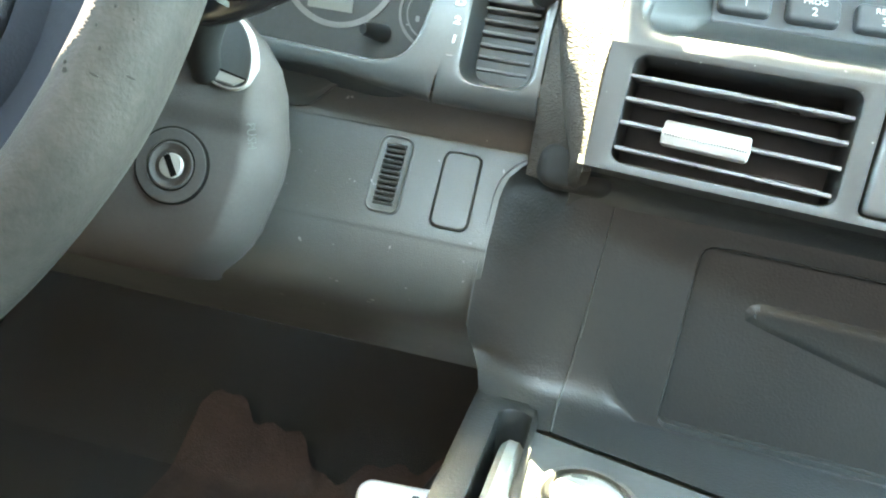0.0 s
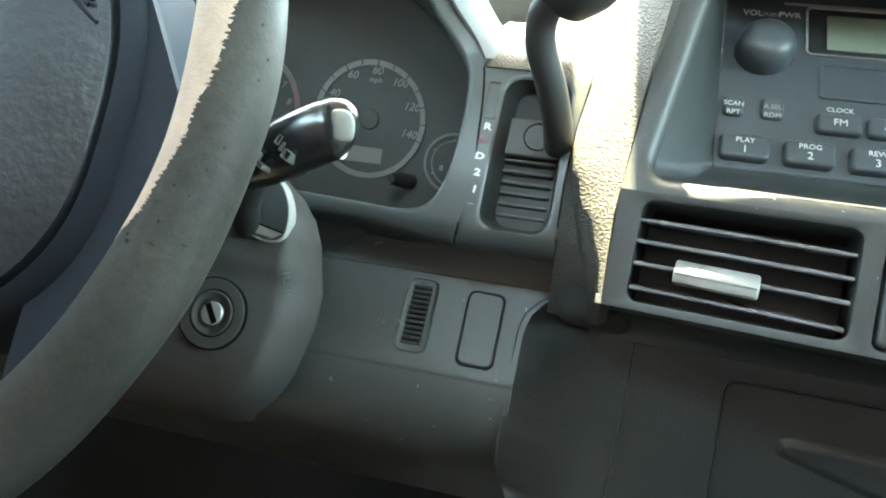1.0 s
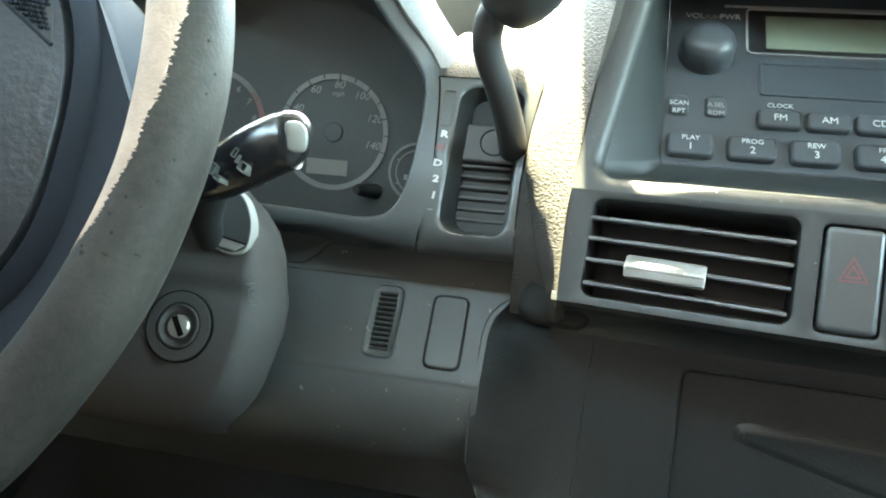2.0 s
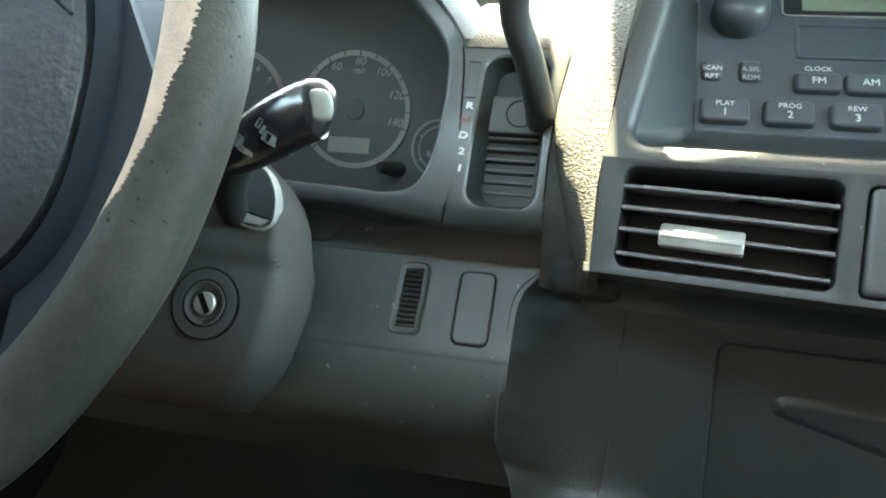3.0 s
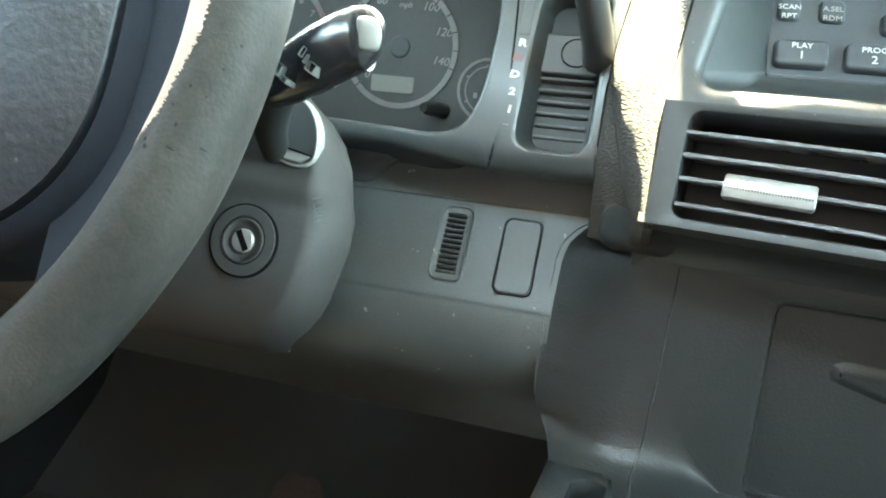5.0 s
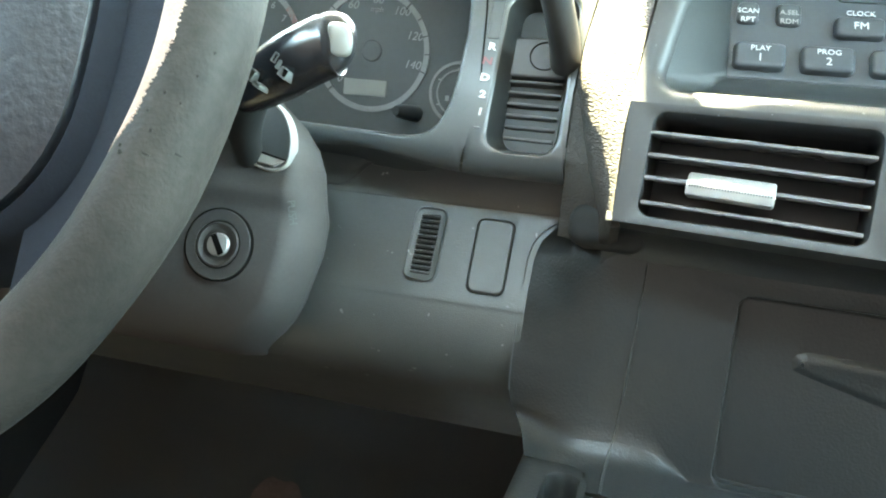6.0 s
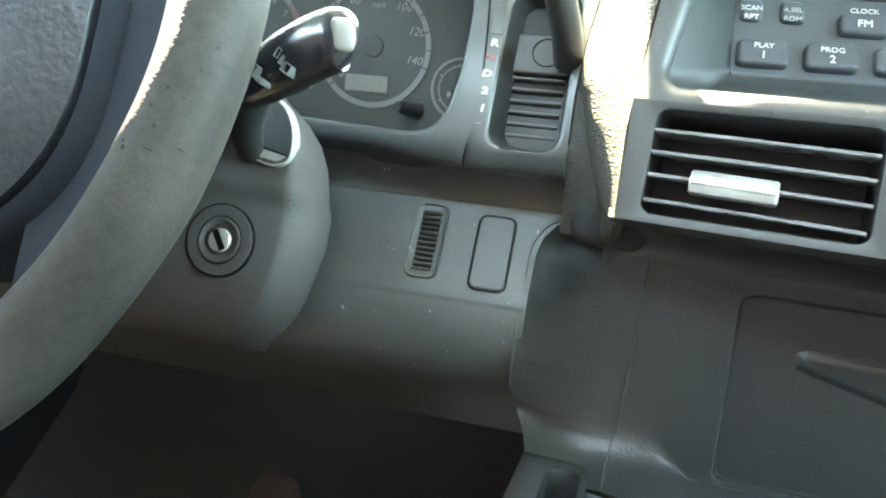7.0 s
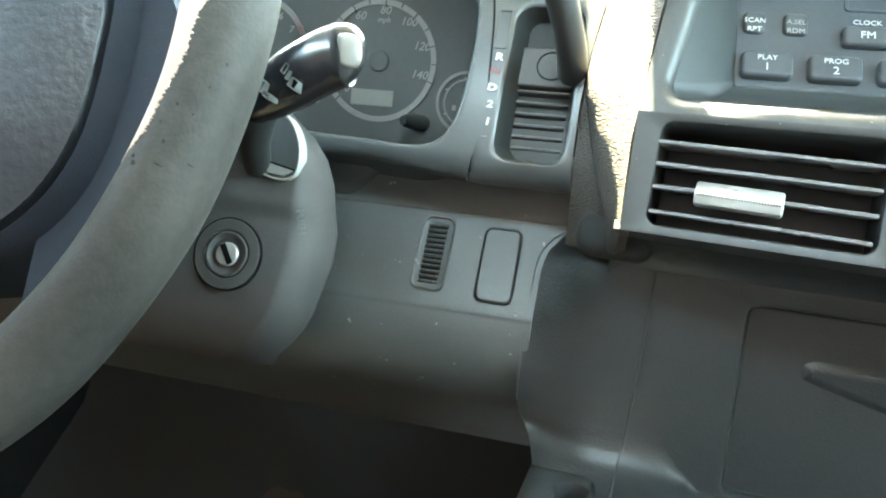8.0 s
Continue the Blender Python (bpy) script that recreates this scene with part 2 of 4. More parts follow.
def lettering(name, text, f, u, v, w, size, mat, parent, turn=0.0, slant=0.0, label="", bold=0.0, wide=1.0):
    """Raised characters in the built-in font, centred on a place of a frame."""
    c = bpy.data.curves.new("text", "FONT")
    c.body, c.size, c.align_x, c.align_y, c.extrude, c.shear, c.resolution_u, c.offset = text, size, "CENTER", "CENTER", 0.00012, slant, 3, bold
    tmp = new("text", c)
    me = bpy.data.meshes.new_from_object(tmp.evaluated_get(bpy.context.evaluated_depsgraph_get()))
    bpy.data.objects.remove(tmp)
    bpy.data.curves.remove(c)
    if "bend" in f:
        w += f["bend"](v)
    me.transform(f["m"] @ Matrix.Translation((u, v, w)) @ Matrix.Rotation(radians(turn), 4, "Z") @ Matrix.Diagonal((wide, 1, 1, 1)))
    me.materials.clear()
    me.materials.append(mat)
    ob = new(name, me)
    ob.parent = parent
    if parent.data is None:
        ob.matrix_parent_inverse = Matrix.Translation(parent.location).inverted()
    if label:
        tagged(ob, label)
    return ob


# planes of the dash, towards the driver
F_KNEE = plane_frame((-0.0455, 0.3545, 0.5455), 0.0, 0.634)
F_GATE = plane_frame((-0.058, 0.341, 0.618), 0.0, 0.5)
F_RADIO = plane_frame((0.066, 0.344, 0.636), 0.0, 0.66)
F_STACK = plane_frame((0.024, 0.299, 0.601), -0.185, 0.30)
F_DIAL = plane_frame((-0.14, 0.437, 0.64), 0.0, 0.05)
F_LOWER = plane_frame((0.03, 0.3175, 0.50), -0.05, 0.12)
F_COLUMN = plane_frame((-0.162, 0.2728, 0.5325), 0.0, 0.33)
F_WHEEL = plane_frame((-0.2851, 0.1869, 0.6296), 0.0, 0.3726)
F_BEZEL = plane_frame((0.024, 0.3025, 0.6125), -0.185, 0.5)
F_FLAT = {"m": Matrix.Identity(4), "p": (0, 0, 0), "sx": 0, "sz": 0, "inv": Matrix.Identity(4)}
TRAY_Z = 0.440


def gate_bend(v):
    """The gate's panel bulges: its upper part leans back, its foot stands steeper."""
    v = min(0.06, max(-0.045, v))
    return 0.095 * v - 1.5 * v * v


F_GATE["bend"] = gate_bend


def box(x0, y0, z0, x1, y1, z1, bev=0.004):
    f = dict(F_FLAT)
    return slab(f, rr(x0, y0, x1, y1, max(bev, 1e-4), 3), z0, z1, min(bev, abs(z1 - z0) / 3))


# ---- cabin shell ----
def roof_shade_edge():
    """The unseen roof's outline: the windscreen's upper edge, with steps added to shade the tray, gate and bezel."""
    return [(0.80, -1.64)] * 5 + [(0.80, 0.472)] * 2 + [(-0.028, 0.472), (-0.031, 0.500), (-0.042, 0.500), (-0.045, 0.472), (-0.074, 0.472), (-0.077, 0.535), (-0.130, 0.535), (-0.134, 0.499)] + [(-0.70, 0.499)] * 3 + [(-0.70, -1.64)] * 6


def cabin():
    single("floor", box(-0.75, -1.6, -0.03, 0.85, 0.72, 0.0), CARPET, "dark carpeted cabin floor", "floor", kind="structure")

    def toe(u, v):
        y, z = at_height([(0, 0.70, 0.0), (0.35, 0.84, 0.10), (0.7, 0.95, 0.30), (1, 0.985, 0.745)], v)
        return (-0.75 + 1.6 * u, y, z)

    single("wall_front", sheet(toe, 2, 14, (0, 0.03, 0)), CARPET, "dark carpeted toe board and bulkhead", "wall", kind="structure")
    # Unseen side and rear walls; their heights are set to limit window light.
    single("wall_left", box(-0.79, -1.6, -0.03, -0.75, 1.0, 1.00), TRIM, "unseen plain door trim, its height set to limit side light", "wall", kind="structure")
    single("wall_right", box(0.85, -1.6, -0.03, 0.89, 1.0, 0.80), TRIM, "unseen plain door trim, its height set to limit side light", "wall", kind="structure")
    single("wall_rear", box(-0.75, -1.64, -0.03, 0.85, -1.60, 0.90), TRIM, "unseen plain rear trim, its height set to limit rear light", "wall", kind="structure")
    # The opening in this unseen roof is added to light the knee panel.
    roof = ring(dict(F_FLAT), roof_shade_edge(), rr(-0.22, -0.20, 0.22, -0.08, 0.04, 5), 1.06, 1.09, 0.004)
    single("ceiling", roof, HEADLINER, "unseen grey headliner, its edge stepped to shade the dash, with an added light opening", "ceiling", kind="structure")
    # Unseen wall added to block rear light and bounce a little brown.
    single("wall_light_block", box(-0.75, -0.22, -0.03, 0.85, -0.16, 0.90, 0.02), BLOCK_WALL, "unseen plain brown wall added behind the driver's place to block rear light", "wall", kind="structure")
    # Added out of view to keep light from leaking under the dash.
    single("wall_leak_stop", box(0.287, 0.385, 0.38, 0.85, 0.425, 0.675), TRIM, "unseen plain wall added before the passenger's place to stop leaking light", "wall", kind="structure")
    single("ground", box(-60, -60, -0.40, 60, 60, -0.36, 0.001), ASPHALT, "grey asphalt outside the car", "ground", kind="structure")


cabin()


def floor_mat():
    """A worn mat that lies on the floor and climbs the toe board with a wavy edge."""
    def fn(u, v):
        x = -0.40 + 0.385 * u
        far = 0.762 + 0.030 * math.sin(7.5 * u + 0.6) + 0.012 * math.sin(21 * u) + 0.006 * math.sin(53 * u)
        d = 0.36 + (far - 0.36) * v
        y, z = (d, 0.0) if d < 0.690 else (0.690 + (d - 0.690) * 0.80, (d - 0.690) * 0.60)
        return (x, y - 0.006, z + 0.012 + 0.0025 * math.sin(60 * x + 5 * v) * v)

    single("floor_mat", sheet(fn, 40, 30, (0, 0.004, -0.008)), MAT_BROWN, "worn brown carpet mat in the footwell", "mat")


floor_mat()


def brake_pedal():
    t = thing("brake_pedal", (-0.075, 0.54, 0.20), "white rounded pedal pad with a grey slot on a dark arm", "pedal")
    f = plane_frame((-0.075, 0.510, 0.196), 0.10, 1.15)
    part("pad", slab(f, rr(-0.040, -0.034, 0.040, 0.012, 0.014), -0.012, 0.0, 0.003), WHITE, t, "white pad")
    part("slot", slab(f, rr(0.010, -0.014, 0.017, 0.004, 0.002), -0.003, 0.0012, 0.0004), PLASTIC, t, "grey slot")
    part("arm", sweep([(-0.058, 0.525, 0.186), (-0.035, 0.58, 0.205), (-0.012, 0.66, 0.28), (-0.005, 0.76, 0.46)], 0.007), MATTE, t, "black steel arm")


brake_pedal()


# ---- knee panel ----
SEAM = [(0.440, -0.0118), (0.443, -0.0124), (0.4470, -0.0155), (0.452, -0.0200), (0.458, -0.0240), (0.466, -0.0262), (0.478, -0.0268), (0.5036, -0.0268), (0.530, -0.0262), (0.538, -0.0236), (0.545, -0.0170), (0.549, -0.0085), (0.556, 0.000)]
CHEEK = [(0.577, 0.3745), (0.5455, 0.3545), (0.510, 0.3322), (0.494, 0.3256), (0.482, 0.3214), (0.470, 0.3195), (0.458, 0.3195), (0.446, 0.3225), (0.432, 0.3295)]
KNEE = [(0.579, 0.3606), (0.570, 0.3604), (0.562, 0.3600), (0.556, 0.3590), (0.551, 0.3573), (0.5455, 0.3545), (0.510, 0.3322), (0.502, 0.3284), (0.494, 0.3258), (0.486, 0.3246), (0.478, 0.3250), (0.470, 0.3272), (0.462, 0.3312), (0.454, 0.337), (0.445, 0.346), (0.430, 0.363), (0.400, 0.400)]


def knee_panel():
    t = thing("knee_panel", (-0.17, 0.345, 0.40), "dark grained plastic knee panel below the instrument cluster", "dash panel")
    line = smooth([(0, y, z) for z, y in KNEE], 8)

    def fn(u, v):
        p = line[min(len(line) - 1, round(v * (len(line) - 1)))]
        return (-0.70 + (at_height(SEAM, p.z)[0] + 0.703) * u, p.y, p.z)

    part("panel", sheet(fn, 40, len(line) - 1, (0, 0.004, 0.003)), PLASTIC, t)
    # sensor grille: a shallow dish with a rounded rim and twelve slats over a dark well
    def quad(e, r, n=5):
        (a, b), (c, d) = uv(F_KNEE, -0.0905, 0.5113), uv(F_KNEE, -0.0722, 0.5473)
        return rr(a + e, b + e, c - e, d - e, r, n)

    g = part("vent_grille", loft([lift(F_KNEE, quad(e, 0.0052 - e * 0.8), w) for e, w in ((0, -0.001), (0, 0.0007), (0.0004, 0.0011), (0.0008, 0.0010), (0.0013, 0.0003), (0.0016, 0.0002), (0.0042, 0.0002), (0.0045, -0.0004))]), PLASTIC, t, "slotted sensor grille with a raised rim")
    part("outline", loft([lift(F_KNEE, quad(e, 0.0052 - e * 0.8), w) for e, w in ((-0.0005, -0.001), (-0.0005, 0.00025), (0.0002, 0.00025), (0.0002, -0.001))]), BLACK, g, "dark seam round the grille")
    part("well", slab(F_KNEE, quad(0.0038, 0.001), 0.00002, 0.0001, 0.00004), GAP_BLACK, g, "black well")
    (a, b), (c, d) = uv(F_KNEE, -0.0905, 0.5113), uv(F_KNEE, -0.0722, 0.5473)
    n = 12
    for k in range(n):
        v0 = b + 0.0052 + (d - b - 0.0104) * k / (n - 1)
        part("slat", slab(F_KNEE, rr(a + 0.0038, v0 - 0.00095, c - 0.0036, v0 + 0.00070, 0.0004, 2), 0.0001, 0.0013, 0.0005), PLASTIC, g)
    # blank switch cover with a groove round it
    a, b = uv(F_KNEE, -0.0562, 0.5093)
    c, d = uv(F_KNEE, -0.0350, 0.5455)
    part("groove", slab(F_KNEE, rr(a + 0.0002, b + 0.0002, c - 0.0002, d - 0.0002, 0.0048), 0.00005, 0.0002, 0.00008), GAP_BLACK, t, "dark groove")
    part("blank_cover", slab(F_KNEE, rr(a + 0.0009, b + 0.0009, c - 0.0009, d - 0.0009, 0.0043), 0.0, 0.0015, 0.0010), PLASTIC, t, "blank switch cover")


knee_panel()

# ---- instrument cluster with its hood ----


def hood_outline():
    pts = [(-0.315, 0.600), (-0.300, 0.5940), (-0.200, 0.5925), (-0.120, 0.5905), (-0.0955, 0.5897), (-0.0825, 0.5925), (-0.0757, 0.6000), (-0.0722, 0.6130), (-0.0708, 0.6290), (-0.0708, 0.6450),
           (-0.0745, 0.6640), (-0.0917, 0.6815), (-0.128, 0.7100), (-0.200, 0.7300), (-0.270, 0.7110), (-0.318, 0.6700), (-0.326, 0.625)]
    out = [(*uv(F_GATE, x, z), 0) for x, z in pts]
    return [(p.x, p.y) for p in smooth(out, 7, True)]


def ease(a, b, x):
    k = min(1, max(0, (x - a) / (b - a)))
    return k * k * (3 - 2 * k)


# the seam between the cluster's band and the gate, by height, and the gate's far seam
BAND_SEAM = [(0.570, -0.0680), (0.585, -0.0625), (0.600, -0.0597), (0.6157, -0.0591), (0.6324, -0.0602), (0.6466, -0.0614), (0.6582, -0.0630), (0.668, -0.0660)]
GATE_SEAM = [(0.570, -0.0120), (0.5904, -0.0127), (0.6113, -0.0129), (0.6221, -0.0121), (0.6359, -0.0111), (0.6499, -0.0092), (0.668, -0.0066)]


def along(rows, v):
    """Across on the gate's plane, from a table of heights in the cabin."""
    z = F_GATE["p"][2] + v * F_GATE["m"][2][1]
    return at_height(rows, z)[0] - F_GATE["p"][0]


def panel_foot(u):
    """Where the panel has rolled right under, along its lower edge."""
    return uv(F_GATE, 0, 0.5832 - 0.0052 * ease(-0.130, -0.056, u + F_GATE["p"][0]))[1]


def panel_lift(pts, w=0.0):
    """Points of the shared panel round cluster and gate, rounded under at its foot."""
    out = []
    for x, y in pts:
        r = 0.0060 + 0.0045 * ease(-0.130, -0.056, x + F_GATE["p"][0])
        k = min(1, max(0, 1 - (y - panel_foot(x)) / r))
        out.append(lift(F_GATE, [(x, y)], w - r * (1 - math.sqrt(max(0, 1 - k * k))))[0])
    return out


def proud(v):
    """How far the hood's edge stands out of the gate's panel, above the gate."""
    return 0.055 * ease(0.048, 0.130, v)


def cluster():
    t = thing("instrument_cluster", (-0.2, 0.44, 0.58), "instrument cluster with pale rimmed dials under a dark hood", "gauge")
    hole = hood_outline()

    n = len(hole)
    out = inset(hole, -1.0)
    normals = [((b[0] - a[0]), (b[1] - a[1])) for a, b in zip(hole, out)]
    top_v = uv(F_GATE, 0, 0.664)[1]

    def wall(d, w):
        return [lift(F_GATE, [(x + nx * d, y + ny * d)], w + proud(y))[0] for (x, y), (nx, ny) in zip(hole, normals)]

    def band(k):
        """From the lip (0) to the band's outer edge (1): the seam beside the gate, the rolled foot below, the cowl above."""
        row = []
        for (x, y), (nx, ny) in zip(hole, normals):
            if ny > 0.6 or nx < -0.2 and ny > -0.6:
                tx, ty = x + nx * 0.0105, y + ny * 0.0105
            else:
                ty = max(panel_foot(x), y + ny * 0.060)
                tx = min(along(BAND_SEAM, ty), x + nx * 0.060)
                ty = max(panel_foot(tx), y + ny * 0.060)
                q = ease(top_v - 0.006, top_v + 0.006, y)
                tx, ty = tx + (x + nx * 0.0105 - tx) * q, ty + (y + ny * 0.0105 - ty) * q
            ax, ay = x + nx * 0.0024, y + ny * 0.0024
            px, py = ax + (tx - ax) * k, ay + (ty - ay) * k
            p = panel_lift([(px, py)], proud(y))[0]
            row.append(p)
        return row

    hood = loft([wall(0.016, -0.085), wall(0.006, -0.030), wall(0.0004, -0.0060), wall(0.0, -0.0034), wall(0.0002, -0.0023), wall(0.0006, -0.0014), wall(0.0012, -0.0007), wall(0.0018, -0.0002)] + [band(k) for k in (0, 0.12, 0.25, 0.4, 0.55, 0.7, 0.82, 0.91, 0.97, 1.0)])
    part("hood", hood, COWL_SMOOTH, t, "dark smooth band and lining round the dials")
    seam = [panel_lift([(along(BAND_SEAM, uv(F_GATE, 0, z)[1]), uv(F_GATE, 0, z)[1])], 0.0001)[0] for z in (0.618, 0.621, 0.625, 0.630, 0.640, 0.650, 0.660, 0.6635)]
    part("seam", sweep(smooth(seam, 3), [0.0002 + 0.0003 * min(1, k / 6) for k in range(22)], 6), GAP_BLACK, t, "thin dark seam beside the gear gate")
    part("face", slab(F_DIAL, rr(-0.20, -0.075, 0.095, 0.105, 0.02), -0.004, 0.0, 0.0005), DIAL, t, "matt dark dial face")

    def dial(name, x, z, r0, r1, mat, a0, a1, n=64, w=0.0012):
        u, v = uv(F_DIAL, x, z)
        bm = bmesh.new()
        rows = []
        for k in range(n + 1):
            a = radians(a0 + (a1 - a0) * k / n)
            ca, sa = math.cos(a), math.sin(a)
            rows.append([F_DIAL["m"] @ Vector((u + r * ca, v + r * sa, h)) for r, h in ((r0, 0), (r0, w), (r1, w), (r1, 0))])
        loft(rows, True, True, bm=bm)
        return part(name, bm, mat, t)

    sx, sz = -0.1515, 0.6304
    u0, v0 = uv(F_DIAL, sx, sz)
    tagged(dial("speed_ring", sx, sz, 0.0355, 0.0390, DIAL_RING, -90, 269.9), "pale ring of the speed dial")
    for k in range(8):
        a = 224 - 34.5 * k
        s = str(20 * k)
        u, v = u0 + 0.0294 * math.cos(radians(a)), v0 + 0.0020 + 0.0300 * math.sin(radians(a))
        lettering("numeral", s, F_DIAL, u, v, 0.0003, 0.0074, INK_DIM, t, turn=-3, slant=0.25)
    for k in range(15):
        a = radians(224 - 34.5 * k / 2)
        r0 = 0.0340 if k % 2 == 0 else 0.0362
        bm = loft([lift(F_DIAL, [(u0 + r * math.cos(a) + q * math.sin(a), v0 + r * math.sin(a) - q * math.cos(a)) for r, q in ((r0, -0.0004), (0.0392, -0.0004), (0.0392, 0.0004), (r0, 0.0004))], w) for w in (0.0002, 0.0017)], True, True)
        part("tick", bm, BLACK, t)
    u, v = uv(F_DIAL, -0.150, 0.6563)
    lettering("unit_legend", "mph", F_DIAL, u, v, 0.0003, 0.0050, INK_DIM, t, slant=0.2)
    part("hub", slab(F_DIAL, circle(u0, v0, 0.007, 24), 0, 0.0012, 0.001), DIAL, t, "black needle hub")
    a, b = uv(F_DIAL, -0.1690, 0.6015)
    c, d = uv(F_DIAL, -0.1398, 0.6120)
    part("odometer", slab(F_DIAL, rr(a, b, c, d, 0.0006), 0, 0.0008, 0.0002), LCD_DIM, t, "blank grey odometer window")
    # tachometer
    tx, tz = -0.2400, 0.6300
    tagged(dial("tach_ring", tx, tz, 0.0350, 0.0385, DIAL_RING, 20, 232), "pale ring of the tachometer")
    tagged(dial("red_zone", tx, tz, 0.0350, 0.0385, DIAL_RED, -30, 40, 24), "dull red zone of the tachometer")
    for s, a in (("5", 78), ("6", 56), ("7", 34), ("8", 11)):
        u, v = uv(F_DIAL, tx + 0.0300 * math.cos(radians(a)), tz + 0.0300 * math.sin(radians(a)))
        lettering("numeral", s, F_DIAL, u, v, 0.0003, 0.0062, INK_DIM, t, turn=-3, slant=0.25)
    # fuel gauge, half hidden by the hood's edge
    fx, fz = -0.0905, 0.6080
    tagged(dial("fuel_ring", fx, fz, 0.0182, 0.0200, DIAL_RING, 70, 300, 40), "pale ring of the fuel gauge")
    tagged(dial("fuel_scale", fx, fz, 0.0142, 0.0152, DIAL_RING, 90, 255, 32, 0.0008), "thin scale of the fuel gauge")
    for a in (95, 150, 210, 250):
        u, v = uv(F_DIAL, fx + 0.0155 * math.cos(radians(a)), fz + 0.0155 * math.sin(radians(a)))
        part("tick", slab(F_DIAL, rr(u - 0.0012, v - 0.0004, u + 0.0012, v + 0.0004, 0.0002, 1), 0.0, 0.0010, 0.0002), INK_DIM, t)
    u, v = uv(F_DIAL, -0.0985, 0.6045)
    part("fuel_mark", slab(F_DIAL, rr(u - 0.0012, v - 0.0017, u + 0.0012, v + 0.0017, 0.0004, 2), 0, 0.0006, 0.0001), INK_DIM, t, "small fuel pump mark")
    # trip reset knob
    kx = F_DIAL["m"] @ Vector((*uv(F_DIAL, -0.1180, 0.5930), 0))
    part("reset_knob", sweep([kx, kx + Vector((-0.004, -0.010, 0.001)), kx + Vector((-0.0072, -0.0165, 0.0015)), kx + Vector((-0.0082, -0.0185, 0.0016))], [0.0052, 0.0048, 0.0040, 0.0030]), BLACK, t, "black trip reset knob")


cluster()


# ---- fascia below the cluster and the cowl above ----
def fascia():
    def fn(u, v):
        x = -0.36 + 0.346 * u
        rise = min(1, max(0, (x + 0.138) / 0.026))
        rise = rise * rise * (3 - 2 * rise)
        zs = 0.5545 + 0.0172 * rise
        ys = 0.3565 + 0.10 * (zs - 0.5545)
        a = Vector(panel_lift([(x - F_GATE["p"][0], panel_foot(x - F_GATE["p"][0]))], -0.0002)[0])
        # back under the lip, then down along the panel to the seam
        d = Vector((x, ys, zs))
        top = min(a.z + 0.001, 0.5835)
        c = Vector((x, ys + 0.05 * (top - 0.004 - zs), top - 0.004))
        b = Vector((x, c.y + 0.634 * 0.0035, top))
        return smooth((a, a.lerp(b, 0.4) - Vector((0, 0, 0.0006)), b.lerp(c, 0.6) - Vector((0, 0.004, 0.001)), c.lerp(d, 0.45) - Vector((0, 0.002, 0)), c.lerp(d, 0.75), d), 4)[round(v * 20)]

    v = single("fascia_valance", sheet(fn, 90, 20, (0, 0.002, 0.004)), PLASTIC, "dark grained underside of the cluster fascia", "trim", kind="structure")
    part("seam", sweep([Vector(fn(k / 90, 1)) + Vector((0, 0.0006, -0.0004)) for k in range(91)], 0.0007, 6), BLACK, v, "dark seam along the lower edge")


fascia()


def cowl():
    t = thing("dash_pad", (-0.1, 0.42, 0.66), "grained dash pad with a cowl arching over the cluster", "dashboard")
    hole = hood_outline()

    def loop(d, w):
        # the cowl fades out below the top of the gate
        out = []
        for a, b in zip(inset(hole, -0.0060), inset(hole, -d)):
            k = ease(0.0495, 0.0535, a[1])
            c = ((a[0] + (b[0] - a[0]) * k), (a[1] + (b[1] - a[1]) * k))
            out.append(lift(F_GATE, [c], -0.006 + (w + 0.006) * k + proud(a[1]))[0])
        return out

    part("cowl", loft([loop(0.0098, -0.012), loop(0.0098, -0.0010), loop(0.0110, -0.0002), loop(0.0160, -0.0030), loop(0.0220, -0.0075), loop(0.0275, -0.0130), loop(0.0310, -0.0190), loop(0.0335, -0.028), loop(0.0345, -0.046), loop(0.034, -0.10), loop(0.024, -0.30)]), COWL, t, "arched cowl over the dials")

    def top(u, v):
        x = -0.064 + 0.914 * u
        y, z = at_height([(0, 0.3640, 0.6630), (0.10, 0.370, 0.672), (0.25, 0.398, 0.690), (0.5, 0.46, 0.708), (1, 0.98, 0.735)], v)
        return (x, y, z)

    def brow(u, v):
        x = 0.026 + 0.26 * u
        y0 = 0.376 - 0.185 * (x - 0.024)
        y, z = at_height([(0, 0.030, 0.744), (0.25, 0.004, 0.747), (0.4, 0.0, 0.751), (0.55, 0.004, 0.756), (1, 0.16, 0.766)], v)
        return (x, y0 + y, z)

    # Out of view; its reach is set to shade the radio recess.
    part("brow", sheet(brow, 12, 16, (0, 0.004, 0.003)), PAD, t, "unseen overhang above the radio, placed to shade its recess")
    def deck(u, v):
        x = -0.75 + 0.69 * u
        y, z = at_height([(0, 0.3760, 0.5790), (0.15, 0.405, 0.640), (0.3, 0.462, 0.706), (1, 0.98, 0.735)], v)
        return (x, y + 0.072 * max(0, 1 - v / 0.3) * min(1, max(0, (x + 0.37) / 0.03)), z)

    part("deck", sheet(deck, 24, 24, (0, 0.006, -0.006)), COWL, t, "dash top behind the wheel and cluster")
    part("top", sheet(top, 24, 24, (0, 0.006, -0.006)), PAD, t, "pale sunlit upper face of the dash")


cowl()

RIGHT_EDGE = [(0.556, 0.0124, 0.2895), (0.566, 0.0124, 0.2925), (0.600, 0.0124, 0.3055), (0.659, 0.0186, 0.3265), (0.704, 0.0252, 0.3420), (0.76, 0.0335, 0.363)]


